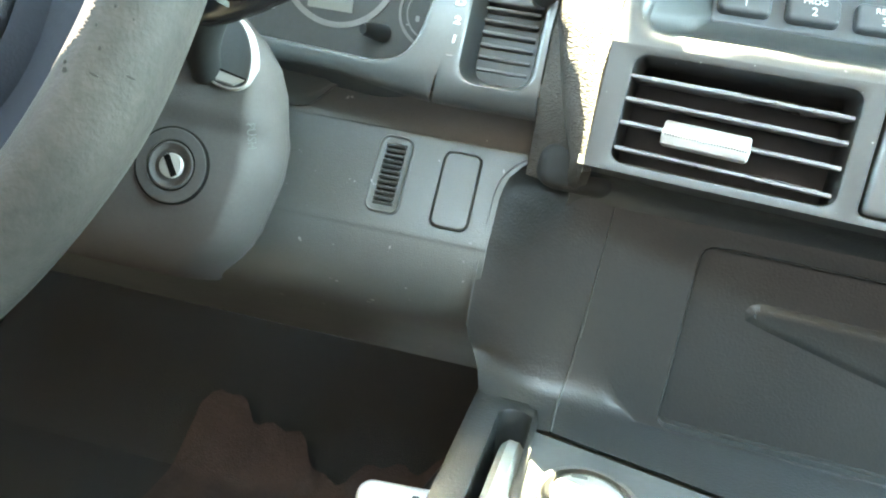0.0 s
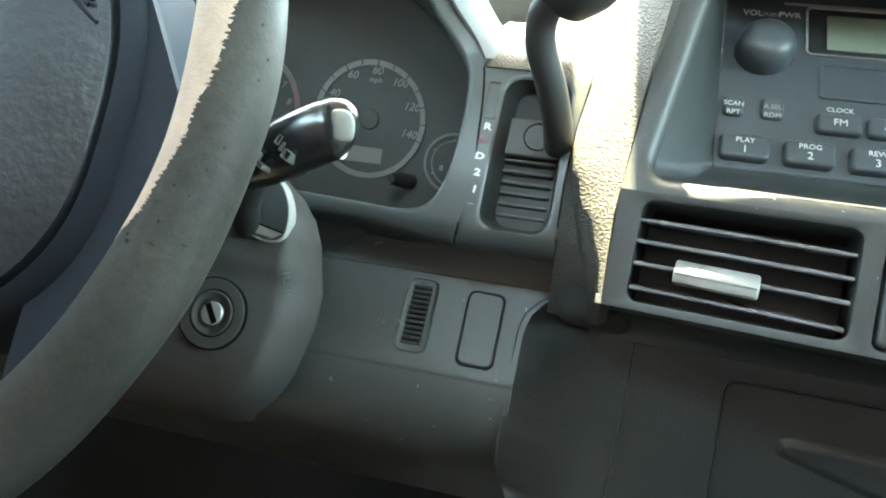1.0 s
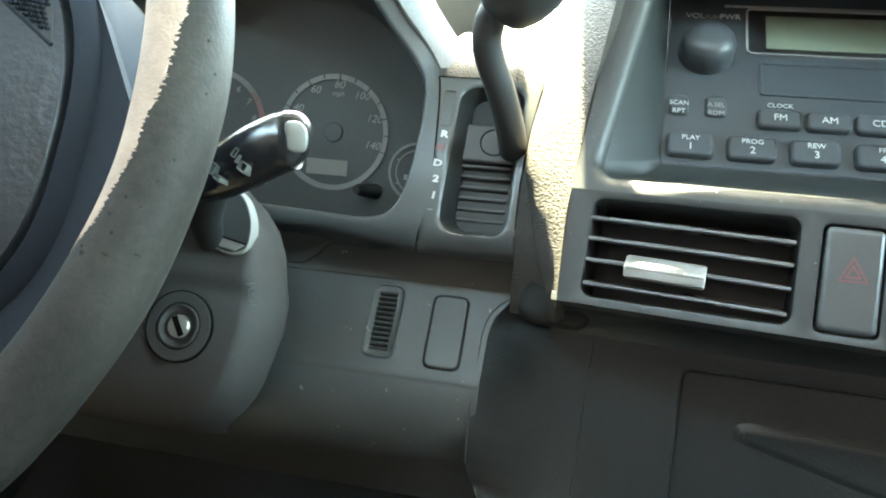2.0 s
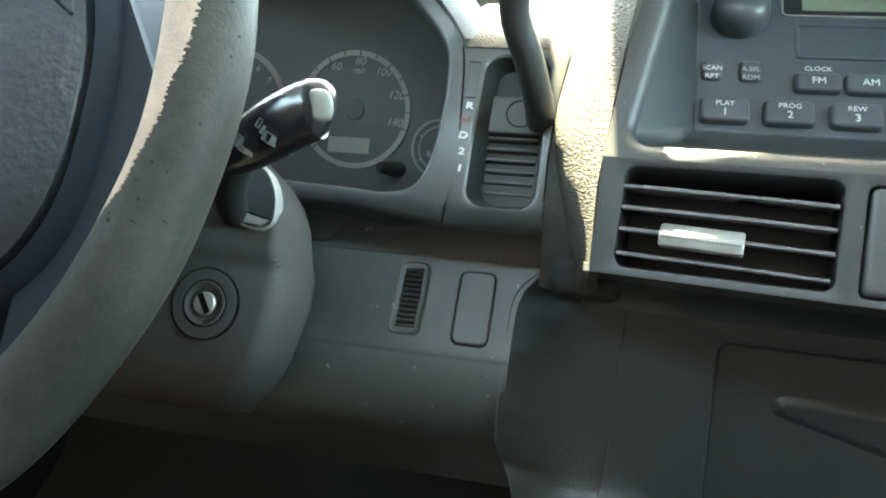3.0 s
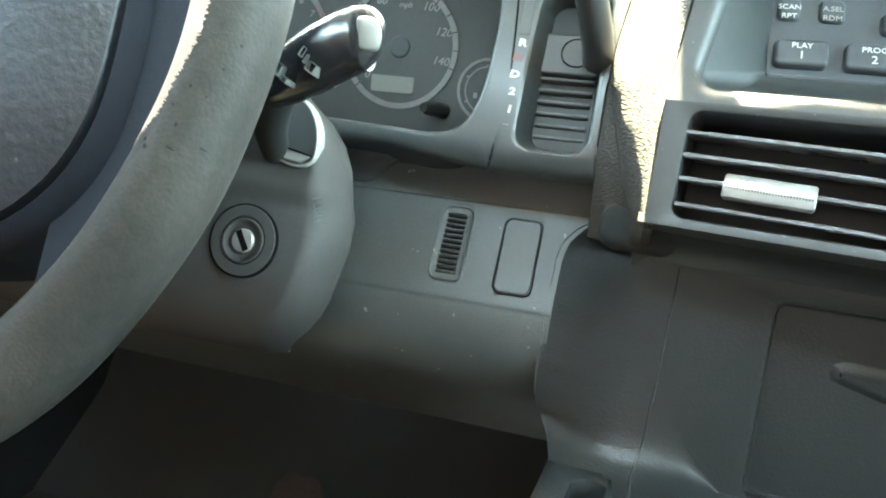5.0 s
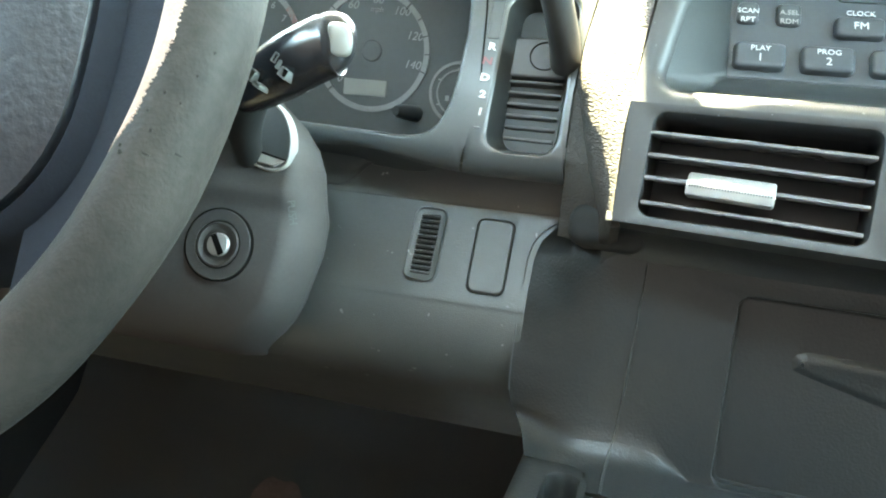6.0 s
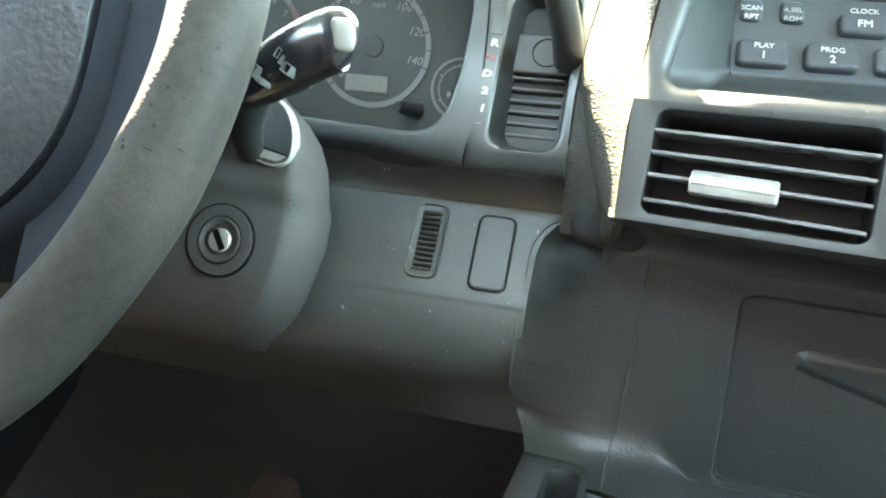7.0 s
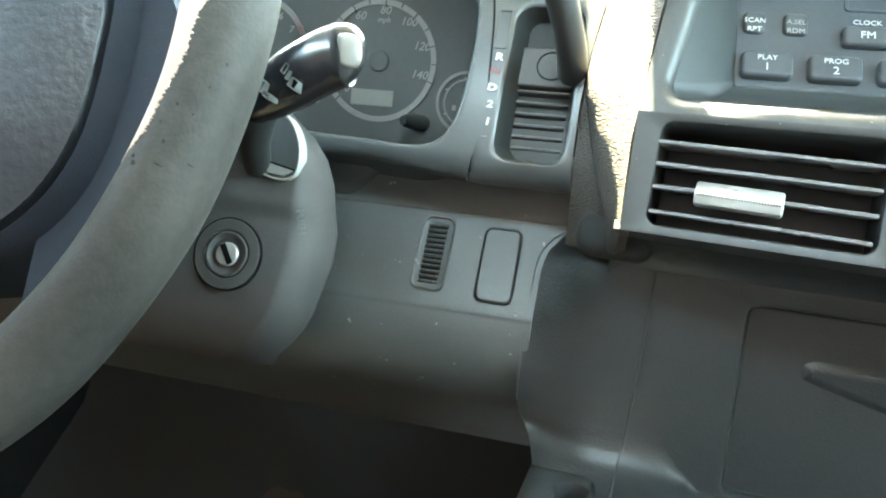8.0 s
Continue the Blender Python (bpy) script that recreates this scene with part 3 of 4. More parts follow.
CREASE = [(0.560, 0.0070), (0.5648, 0.0050), (0.579, 0.0001), (0.5938, -0.0037), (0.6066, -0.0072), (0.6169, -0.0108), (0.626, -0.0122), (0.640, -0.0100), (0.668, -0.0050), (0.70, -0.003), (0.76, 0.002)]


def fin():
    """One embossed skin from the gate's far seam to the bezel: it faces the driver beside the seam, then turns out along the stack."""
    def fn(u, v):
        z = 0.545 + 0.215 * v
        rx, ry = at_height(RIGHT_EDGE, z)
        ry += 2.0 * max(0, 0.5600 - z)
        lx = at_height(GATE_SEAM, z)[0]
        ly = lift(F_GATE, [(lx - F_GATE["p"][0], uv(F_GATE, 0, z)[1])], -0.0006)[0].y
        if z < 0.585:
            ly += 0.55 * (0.585 - z)
        kx = max(lx + 0.0006, at_height(CREASE, z)[0])
        kx = min(kx, rx - 0.002)
        ky = 0.341 + 0.5 * (z - 0.618) - 0.0012 + 0.10 * (kx - lx)
        ky = min(ky, ly + 0.002) + 0.35 * max(0, 0.582 - z)
        if u < 0.32:
            k = u / 0.32
            return (lx + (kx - lx) * k, ly + (ky - ly) * k, z)
        k = (u - 0.32) / 0.68
        bow = 0.0046 * math.sin(math.pi * k ** 0.75) * ease(0.0, 0.30, v) + 0.0006 * math.sin(math.pi * k)
        return (kx + (rx - kx) * k - bow, ky + (ry - ky) * k - 0.5 * bow, z)

    single("stack_side", sheet(fn, 28, 60, (0.004, 0.004, 0)), PAD, "sunlit embossed vinyl side of the centre stack", "trim", kind="structure")


fin()


# ---- gear lever gate and lever ----
def gate():
    t = thing("shift_gate", (-0.035, 0.34, 0.58), "dark column-side gear gate with white position letters", "gear gate")
    i0, j0 = uv(F_GATE, -0.0520, 0.5862)
    i1, j1 = uv(F_GATE, -0.0180, 0.6592)
    n, m = 8, 10

    def hole(e, left=0.0, low=0.0):
        return [(x + 0.022 * (y - j0), y) for x, y in rr(i0 - e + left, j0 - e + low, i1 + e, j1 + e, 0.0088 + e, n, m)]

    def edge():
        """The panel's outline, point by point beside the opening."""
        top = uv(F_GATE, 0, 0.6636)[1]
        ends, pts = [(along(GATE_SEAM, -0.04), None), (along(GATE_SEAM, top), top), (along(BAND_SEAM, top), top), (along(BAND_SEAM, -0.04), None)], []
        for k in range(4):
            x, y = ends[k]
            y = panel_foot(x) if y is None else y
            x2, y2 = ends[(k + 1) % 4]
            y2 = panel_foot(x2) if y2 is None else y2
            pts += [(x, y)] * (n + 1)
            for q in range(1, m + 1):
                f = q / (m + 1)
                yy = y + (y2 - y) * f
                pts.append((along(GATE_SEAM, yy), yy) if k == 0 else (along(BAND_SEAM, yy), yy) if k == 2 else (x + (x2 - x) * f, panel_foot(x + (x2 - x) * f) if k == 3 else yy))
        return pts

    rim, out = hole(0.0022), edge()

    def between(k):
        return panel_lift([(a[0] + (b[0] - a[0]) * k, a[1] + (b[1] - a[1]) * k) for a, b in zip(rim, out)])

    rows = [between(k) for k in (1.0, 0.96, 0.9, 0.8, 0.68, 0.5, 0.3, 0.12, 0)] + [lift(F_GATE, hole(e), w) for e, w in ((0.0012, -0.0004), (0.0004, -0.0013))]
    deep = [rows[-1], lift(F_GATE, hole(0.0), -0.0028), lift(F_GATE, hole(-0.0006, 0.0020, 0.0016), -0.0070), lift(F_GATE, hole(-0.0010, 0.0046, 0.0040), -0.0128)]
    part("surround", loft(rows), COWL_SMOOTH, t)
    # Opening's walls and floor are painted darker than the panel as shade.
    part("well", loft(deep), RECESS_SHADE, t, "walls of the gate's opening, shade put into their colour")
    part("floor_plate", slab(F_GATE, rr(i0 + 0.001, j0 + 0.0015, i1 + 0.003, j1 + 0.003, 0.005), -0.0170, -0.0126, 0.0004), RECESS_SHADE, t, "plate at the bottom of the gate, shade put into its colour")
    for k in range(6):
        u0, v = uv(F_GATE, -0.0466 + 0.0002 * k, 0.6223 - 0.0052 * k)
        u1, _ = uv(F_GATE, -0.0196 - 0.0002 * k, 0.62)
        part("slide_rib", slab(F_GATE, rr(u0, v - 0.0009, u1, v + 0.0009, 0.0006, 2), -0.020, -0.0112 - 0.0003 * k, 0.0006), PLASTIC_SMOOTH, t)
    cx, cz = uv(F_GATE, -0.0305, 0.6350)
    u0, v1 = uv(F_GATE, -0.0475, 0.6245)
    u1, v2 = uv(F_GATE, -0.0180, 0.6440)
    part("slide_plate", slab(F_GATE, rr(u0, v1, u1, v2, 0.002), -0.020, -0.0108, 0.001), BLACK, t, "sliding plate round the lever")
    part("slide_disc", ring(F_GATE, circle(cx, cz, 0.0078, 32), circle(cx, cz, 0.0072, 32), -0.0110, -0.0104, 0.0002), GAP_BLACK, t, "round seam in the plate")
    seam = [panel_lift([(along(GATE_SEAM, uv(F_GATE, 0, z)[1]), uv(F_GATE, 0, z)[1])], 0.0002)[0] for z in (0.590, 0.600, 0.612, 0.622, 0.636, 0.650, 0.6635)]
    part("seam", sweep(smooth(seam, 3), 0.0004, 6), GAP_BLACK, t, "thin dark seam beside the stack")
    seam = [panel_lift([(x - F_GATE["p"][0], uv(F_GATE, 0, 0.6638)[1])], 0.0002)[0] for x in (-0.0640, -0.056, -0.048, -0.038, -0.028)]
    part("seam", sweep(smooth(seam, 3), 0.0004, 6), GAP_BLACK, t, "thin dark seam along the upper edge")
    # position strip, with the outlined park field
    s0, q0 = uv(F_GATE, -0.0597, 0.6365)
    s1, q1 = uv(F_GATE, -0.0530, 0.6560)
    strip = rr(s0, q0, s1, q1, 0.0012)
    part("park_outline", ring(F_GATE, strip, inset(strip, 0.0005), 0.0, 0.0006, 0.0001), BLACK, t, "thin outline of the park field")
    for s, x, z, mat in (("R", -0.0569, 0.6323, INK), ("N", -0.0580, 0.6254, INK_RED), ("D", -0.0580, 0.6176, INK), ("2", -0.0578, 0.6099, INK), ("1", -0.0577, 0.6020, INK)):
        u, v = uv(F_GATE, x, z)
        lettering("letter", s, F_GATE, u + 0.0010, v, 0.0004, 0.0053, mat, t, turn=-4, bold=0.0002, wide=1.25)
    u, v = uv(F_GATE, -0.0575, 0.5953)
    part("dash_mark", slab(F_GATE, rr(u - 0.0014, v - 0.0002, u + 0.0014, v + 0.0002, 0.0001, 1), 0.0, 0.0006, 0.0001), INK_DIM, t)


gate()


def gear_lever():
    t = thing("gear_lever", (-0.021, 0.338, 0.632), "dark bent gear lever with a large knob", "gear lever")
    path = smooth([(-0.0190, 0.3480, 0.6280), (-0.0195, 0.3300, 0.6380), (-0.0235, 0.3130, 0.6540), (-0.0290, 0.3020, 0.6690), (-0.0290, 0.2950, 0.6800), (-0.0240, 0.2900, 0.6900), (-0.021, 0.286, 0.699)], 5)
    part("arm", sweep(path, [0.0076 - 0.0008 * math.sin(3.1 * k / (len(path) - 1)) for k in range(len(path))], 16), BLACK, t, "bent black arm")
    knob = smooth([(-0.0240, 0.2925, 0.6850), (-0.0200, 0.2895, 0.6900), (-0.0120, 0.2840, 0.7000), (-0.0060, 0.2780, 0.7140), (-0.004, 0.272, 0.730), (-0.004, 0.268, 0.742)], 5)
    n = len(knob) - 1
    part("knob", sweep(knob, [0.0045 + 0.0140 * math.sin(math.pi * min(1, 0.06 + 0.86 * k / n)) ** 0.7 for k in range(n + 1)], 20), BLACK, t, "grained black knob")


gear_lever()


# ---- centre stack: bezel, radio, vent, hazard switch ----
def stack():
    t = thing("centre_bezel", (0.12, 0.29, 0.56), "worn metallic grey bezel of the centre stack", "dash panel")
    F = F_STACK

    def q(x, z):
        return uv(F, x, z)

    mid = 0.6125
    # round the radio
    B = F_BEZEL
    r0, r1 = uv(B, 0.0246, 0.6205), uv(B, 0.268, 0.7230)
    inner = [(x + 0.100 * (y - r0[1]) * max(0, 1 - (x - r0[0]) / 0.05), y) for x, y in rr(r0[0], r0[1], r1[0], r1[1], 0.0095, 8)]
    outer = corners([uv(B, 0.285, mid), uv(B, 0.285, 0.745), uv(B, 0.0315, 0.745), uv(B, 0.0137, mid)], 8)
    front, recess = radio_ring(B, outer, inner)
    surround = part("radio_surround", front, BEZEL, t, "worn grey frame with a bright ledge under the radio")
    # Walls painted darker than the frame to imitate the recess's shade.
    part("recess", recess, RECESS_SHADE, surround, "walls that run back to the radio, shade put into their colour")
    # round the left vent
    v0, v1 = q(0.0222, 0.5668), q(0.1070, 0.6092)
    part("vent_surround", ring(F, corners([q(0.1103, 0.5630), q(0.1103, mid), q(0.0137, mid), q(0.0126, 0.5630)], 8), rr(v0[0], v0[1], v1[0], v1[1], 0.005, 8), -0.030, 0.0, 0.0014, floor=-0.034), BEZEL, t, "grey frame round the air vent")
    h0, h1 = q(0.1127, 0.5660), q(0.1372, 0.6080)
    part("switch_surround", ring(F, corners([q(0.1400, 0.5630), q(0.1400, mid), q(0.1103, mid), q(0.1103, 0.5630)], 8), rr(h0[0], h0[1], h1[0], h1[1], 0.003, 8), -0.030, 0.0, 0.0010, floor=-0.020), BEZEL, t, "grey frame round the hazard switch")
    w0, w1 = q(0.1430, 0.5668), q(0.2680, 0.6092)
    part("right_surround", ring(F, corners([q(0.285, 0.5630), q(0.285, mid), q(0.1400, mid), q(0.1400, 0.5630)], 8), rr(w0[0], w0[1], w1[0], w1[1], 0.005, 8), -0.030, 0.0, 0.0014, floor=-0.034), BEZEL, t, "grey frame on the far side of the switch")
    part("ledge_end", apron(), MATTE, t, "rounded dark end of the ledge below the vents")


def radio_ring(F, outer, inner):
    """Front frame, then a sloping ledge and walls that run back to the radio's face."""
    deep = []
    for x, y in inner:
        p = F["m"] @ Vector((x, y, 0))
        pz = max(p.z, 0.6262) if p.z < 0.66 else p.z
        px = 0.0542 if p.x < 0.06 else p.x
        deep.append(Vector((px, 0.344 + 0.66 * (pz - 0.636), pz)))
    back = []
    for k, drop in ((0.45, 0.0026), (0.60, 0.0034), (0.75, 0.0023)):
        row = []
        for a, b in zip(lift(F, inner, -0.0070), deep):
            low = max(0, min(1, 1 - (a.z - 0.6180) / 0.008))
            row.append(a.lerp(b, k) - Vector((0, 0, drop * low)))
        back.append(row)
    loops = [lift(F, outer, -0.030), lift(F, outer, 0.0), lift(F, inset(inner, -0.0082), 0.0), lift(F, inset(inner, -0.0062), -0.0003), lift(F, inset(inner, -0.0042), -0.0011), lift(F, inset(inner, -0.0024), -0.0023), lift(F, inset(inner, -0.0010), -0.0040), lift(F, inner, -0.0070)]
    return loft(loops), loft([loops[-1]] + back + [deep])


def apron():
    """Rounded dark end of the ledge under the vents, beside the footwell."""
    a, b = uv(F_STACK, -0.0135, 0.5530)
    c, d = uv(F_STACK, 0.0240, 0.5735)
    base = rr(a, b, c, d, 0.0085, 8)
    return loft([lift(F_STACK, inset(base, e), w) for e, w in ((0.0, -0.055), (0.0, -0.0345), (0.0006, -0.0322), (0.0018, -0.0300), (0.0036, -0.0285), (0.0056, -0.0278), (0.0072, -0.0276))], True, True)


stack()


def radio():
    t = thing("car_radio", (0.145, 0.35, 0.625), "black car radio with a round knob, display and preset buttons", "radio")
    F = F_RADIO
    a, b = uv(F, 0.0535, 0.6262)
    c, d = uv(F, 0.2330, 0.7300)
    part("faceplate", slab(F, rr(a, b, c, d, 0.003), -0.02, 0.0, 0.0012), RADIO, t, "dark smooth faceplate")
    part("filler", slab(F, rr(a - 0.028, b - 0.012, c + 0.03, d + 0.012, 0.003), -0.024, -0.0030, 0.0005), MATTE, t, "black gap behind the faceplate")
    ku, kv = uv(F, 0.0738, 0.6848)
    loops = [lift(F, circle(ku, kv, r, 40), w) for r, w in ((0.0138, 0.0), (0.0137, 0.0060), (0.0133, 0.0085), (0.0124, 0.0108), (0.0108, 0.0128), (0.0086, 0.0142), (0.0058, 0.0150), (0.0028, 0.0154))]
    k = part("volume_knob", loft(loops, True, True), RADIO, t, "round dark volume knob")
    u, v = uv(F, 0.0768, 0.7066)
    lettering("legend", "VOL", F, u - 0.0088, v, 0.0002, 0.0050, INK, t)
    lettering("legend", "PUSH", F, u + 0.0002, v - 0.0004, 0.0002, 0.0032, INK_DIM, t)
    lettering("legend", "PWR", F, u + 0.0090, v, 0.0002, 0.0050, INK, t)
    # display
    p0, p1 = uv(F, 0.0937, 0.6856), uv(F, 0.2100, 0.7120)
    part("display_frame", ring(F, rr(*p0, *p1, 0.003), inset(rr(*p0, *p1, 0.003), 0.0009), -0.001, 0.0012, 0.0003), SILVER, t, "thin pale display frame")
    p0, p1 = uv(F, 0.0950, 0.6866), uv(F, 0.2090, 0.7110)
    part("display_glass", slab(F, rr(*p0, *p1, 0.002), -0.001, 0.0004, 0.0002), GLOSS_BLACK, t, "black display glass")
    p0, p1 = uv(F, 0.1035, 0.6890), uv(F, 0.1990, 0.7075)
    part("display", slab(F, rr(*p0, *p1, 0.0008), 0.0003, 0.0009, 0.0001), LCD, t, "unlit green grey display")
    p0, p1 = uv(F, 0.1000, 0.6640), uv(F, 0.2100, 0.6820)
    part("slot_panel", ring(F, rr(*p0, *p1, 0.002), inset(rr(*p0, *p1, 0.002), 0.0016), -0.001, 0.0007, 0.0005), RADIO, t, "raised band round the disc slot")
    p0, p1 = uv(F, 0.0830, 0.7128), uv(F, 0.2200, 0.7134)
    part("top_line", slab(F, rr(p0[0], p0[1] - 0.0003, p1[0], p1[1] + 0.0002, 0.0001, 1), 0, 0.0006, 0.0001), SILVER, t, "thin pale line")

    def button(x0, z0, x1, z1, texts, h=0.0040, r=0.0022):
        a, b = uv(F, x0, z0)
        c, d = uv(F, x1, z1)
        base = rr(a, b, c, d, r + 0.0006, 5)
        o = part("button", loft([lift(F, inset(base, e), w) for e, w in ((0, -0.001), (0, h - 0.0020), (0.0003, h - 0.0010), (0.0009, h - 0.0003), (0.0017, h), (0.0022, h))], True, True), RADIO, t)
        for s, dy, size, mat in texts:
            lettering("legend", s, F, (a + c) / 2, (b + d) / 2 + dy, h + 0.0001, size, mat, o)
        return o

    names = ("PLAY", "PROG", "REW", "FF", "", "")
    for k in range(6):
        x = 0.0562 + 0.0284 * k
        texts = [(str(k + 1), -0.0022, 0.0056, INK)] + ([(names[k], 0.0028, 0.0038, INK)] if names[k] else [])
        button(x, 0.6300, x + 0.0222, 0.6412, texts)
    for k, s in enumerate(("FM", "AM", "CD")):
        x = 0.0984 + 0.0222 * k
        button(x, 0.6465, x + 0.0206, 0.6557, [(s, -0.0002, 0.0052, INK)], 0.0036)
    u, v = uv(F, 0.1096, 0.6590)
    lettering("legend", "CLOCK", F, u, v, 0.0002, 0.0036, INK, t)
    button(0.0565, 0.6510, 0.0662, 0.6612, [("SCAN", 0.0002, 0.0037, INK), ("RPT", -0.0048, 0.0038, INK)], 0.0022)
    button(0.0738, 0.6510, 0.0845, 0.6612, [("A.SEL", 0.0002, 0.0036, INK_DIM), ("RDM", -0.0048, 0.0038, INK_DIM)], 0.0022)


radio()


def air_vent():
    t = thing("air_vent", (0.065, 0.30, 0.567), "black air vent with four horizontal slats and a silver tab", "air vent")
    F = F_STACK
    a, b = uv(F, 0.0222, 0.5668)
    c, d = uv(F, 0.1070, 0.6092)
    # Lighter plastic puts the glare haze over the vent into the colour.
    part("well", slab(F, rr(a - 0.001, b - 0.001, c + 0.001, d + 0.001, 0.004), -0.040, -0.0335, 0.0005), PLASTIC_SMOOTH, t, "vent well, its colour lightened for glare haze")
    for x, z in ((0.1055, 0.5995), (0.1052, 0.5905), (0.1047, 0.5812), (0.1035, 0.5710)):
        k = (0.6000 - z) * 0.07
        u0, v0 = uv(F, 0.0238 - k * 0.4, z + 0.0014)
        u1, v1 = uv(F, x, z)
        bm = bmesh.new()
        prof = [(-0.0300, 0.0050), (-0.0300, 0.0034), (-0.0020, -0.0011), (-0.0008, -0.0006), (-0.0008, 0.0004), (-0.0022, 0.0010)]
        loft([[F["m"] @ Vector((u, v + h, w)) for w, h in prof] for u, v in ((u0, v0), ((u0 + u1) / 2, (v0 + v1) / 2 + 0.0002), (u1, v1))], True, True, bm=bm)
        part("slat", bm, SLAT, t)
    # slider tab on the third slat
    u0, v0 = uv(F, 0.0402, 0.5815)
    u1, v1 = uv(F, 0.0728, 0.5808)
    prof = [(-0.0060, 0.0052), (-0.0060, -0.0046), (0.0022, -0.0052), (0.0036, -0.0047), (0.0046, -0.0016), (0.0044, -0.0008), (0.0034, 0.0004), (-0.0006, 0.0046), (-0.0020, 0.0054)]
    s = part("tab", loft([[F["m"] @ Vector((u, v0 + (v1 - v0) * k + h * sc, w * sc)) for w, h in prof] for k, u, sc in ((0, u0, 0.86), (0.02, u0 + 0.0008, 1), (0.98, u1 - 0.0008, 1), (1, u1, 0.86))], True, True), SILVER, t, "silver slider tab")
    for k in range(30):
        q = k / 29
        u, v = u0 + 0.0014 + (u1 - u0 - 0.0028) * q, v0 + (v1 - v0) * q - 0.0013
        part("knurl", slab(F, rr(u - 0.00030, v - 0.00045, u + 0.00030, v + 0.00045, 0.0002, 2), 0.0030, 0.0049, 0.0002), PLASTIC_SMOOTH, s)


air_vent()


def hazard_switch():
    t = thing("hazard_switch", (0.125, 0.28, 0.566), "dark hazard switch with a dim red double triangle", "switch")
    F = F_STACK
    a, b = uv(F, 0.1137, 0.5668)
    c, d = uv(F, 0.1364, 0.6072)
    part("rocker", slab(F, rr(a, b, c, d, 0.0028), -0.016, 0.0012, 0.0018), PLASTIC_SMOOTH, t)
    tri = [uv(F, 0.1201, 0.5860), uv(F, 0.1308, 0.5862), uv(F, 0.1256, 0.5961)]
    cx, cy = sum(p[0] for p in tri) / 3, sum(p[1] for p in tri) / 3
    for s0, s1 in ((1.0, 0.80), (0.55, 0.34)):
        o = [(cx + (x - cx) * s0, cy + (y - cy) * s0) for x, y in tri]
        i = [(cx + (x - cx) * s1, cy + (y - cy) * s1) for x, y in tri]
        part("triangle", loft([lift(F, o, 0.0010), lift(F, o, 0.0015), lift(F, i, 0.0015), lift(F, i, 0.0010)], closed=True), INK_RED, t, "dim red triangle outline")


hazard_switch()

# ---- lower console ----
FACE = [(0.440, 0.2825), (0.4412, 0.2880), (0.4435, 0.2960), (0.4475, 0.3030), (0.4525, 0.3075), (0.458, 0.3102), (0.464, 0.3120), (0.470, 0.3132), (0.476, 0.31412)]


def face_y(z):
    return 0.3175 + 0.12 * (z - 0.5) - 0.0005 if z >= 0.476 else at_height(FACE, z)[0]


def seam_x(z):
    return 0.0285 + 0.04 * max(0, z - 0.460) - 0.0049 * min(1, max(0, (0.460 - z) / 0.020)) ** 1.2


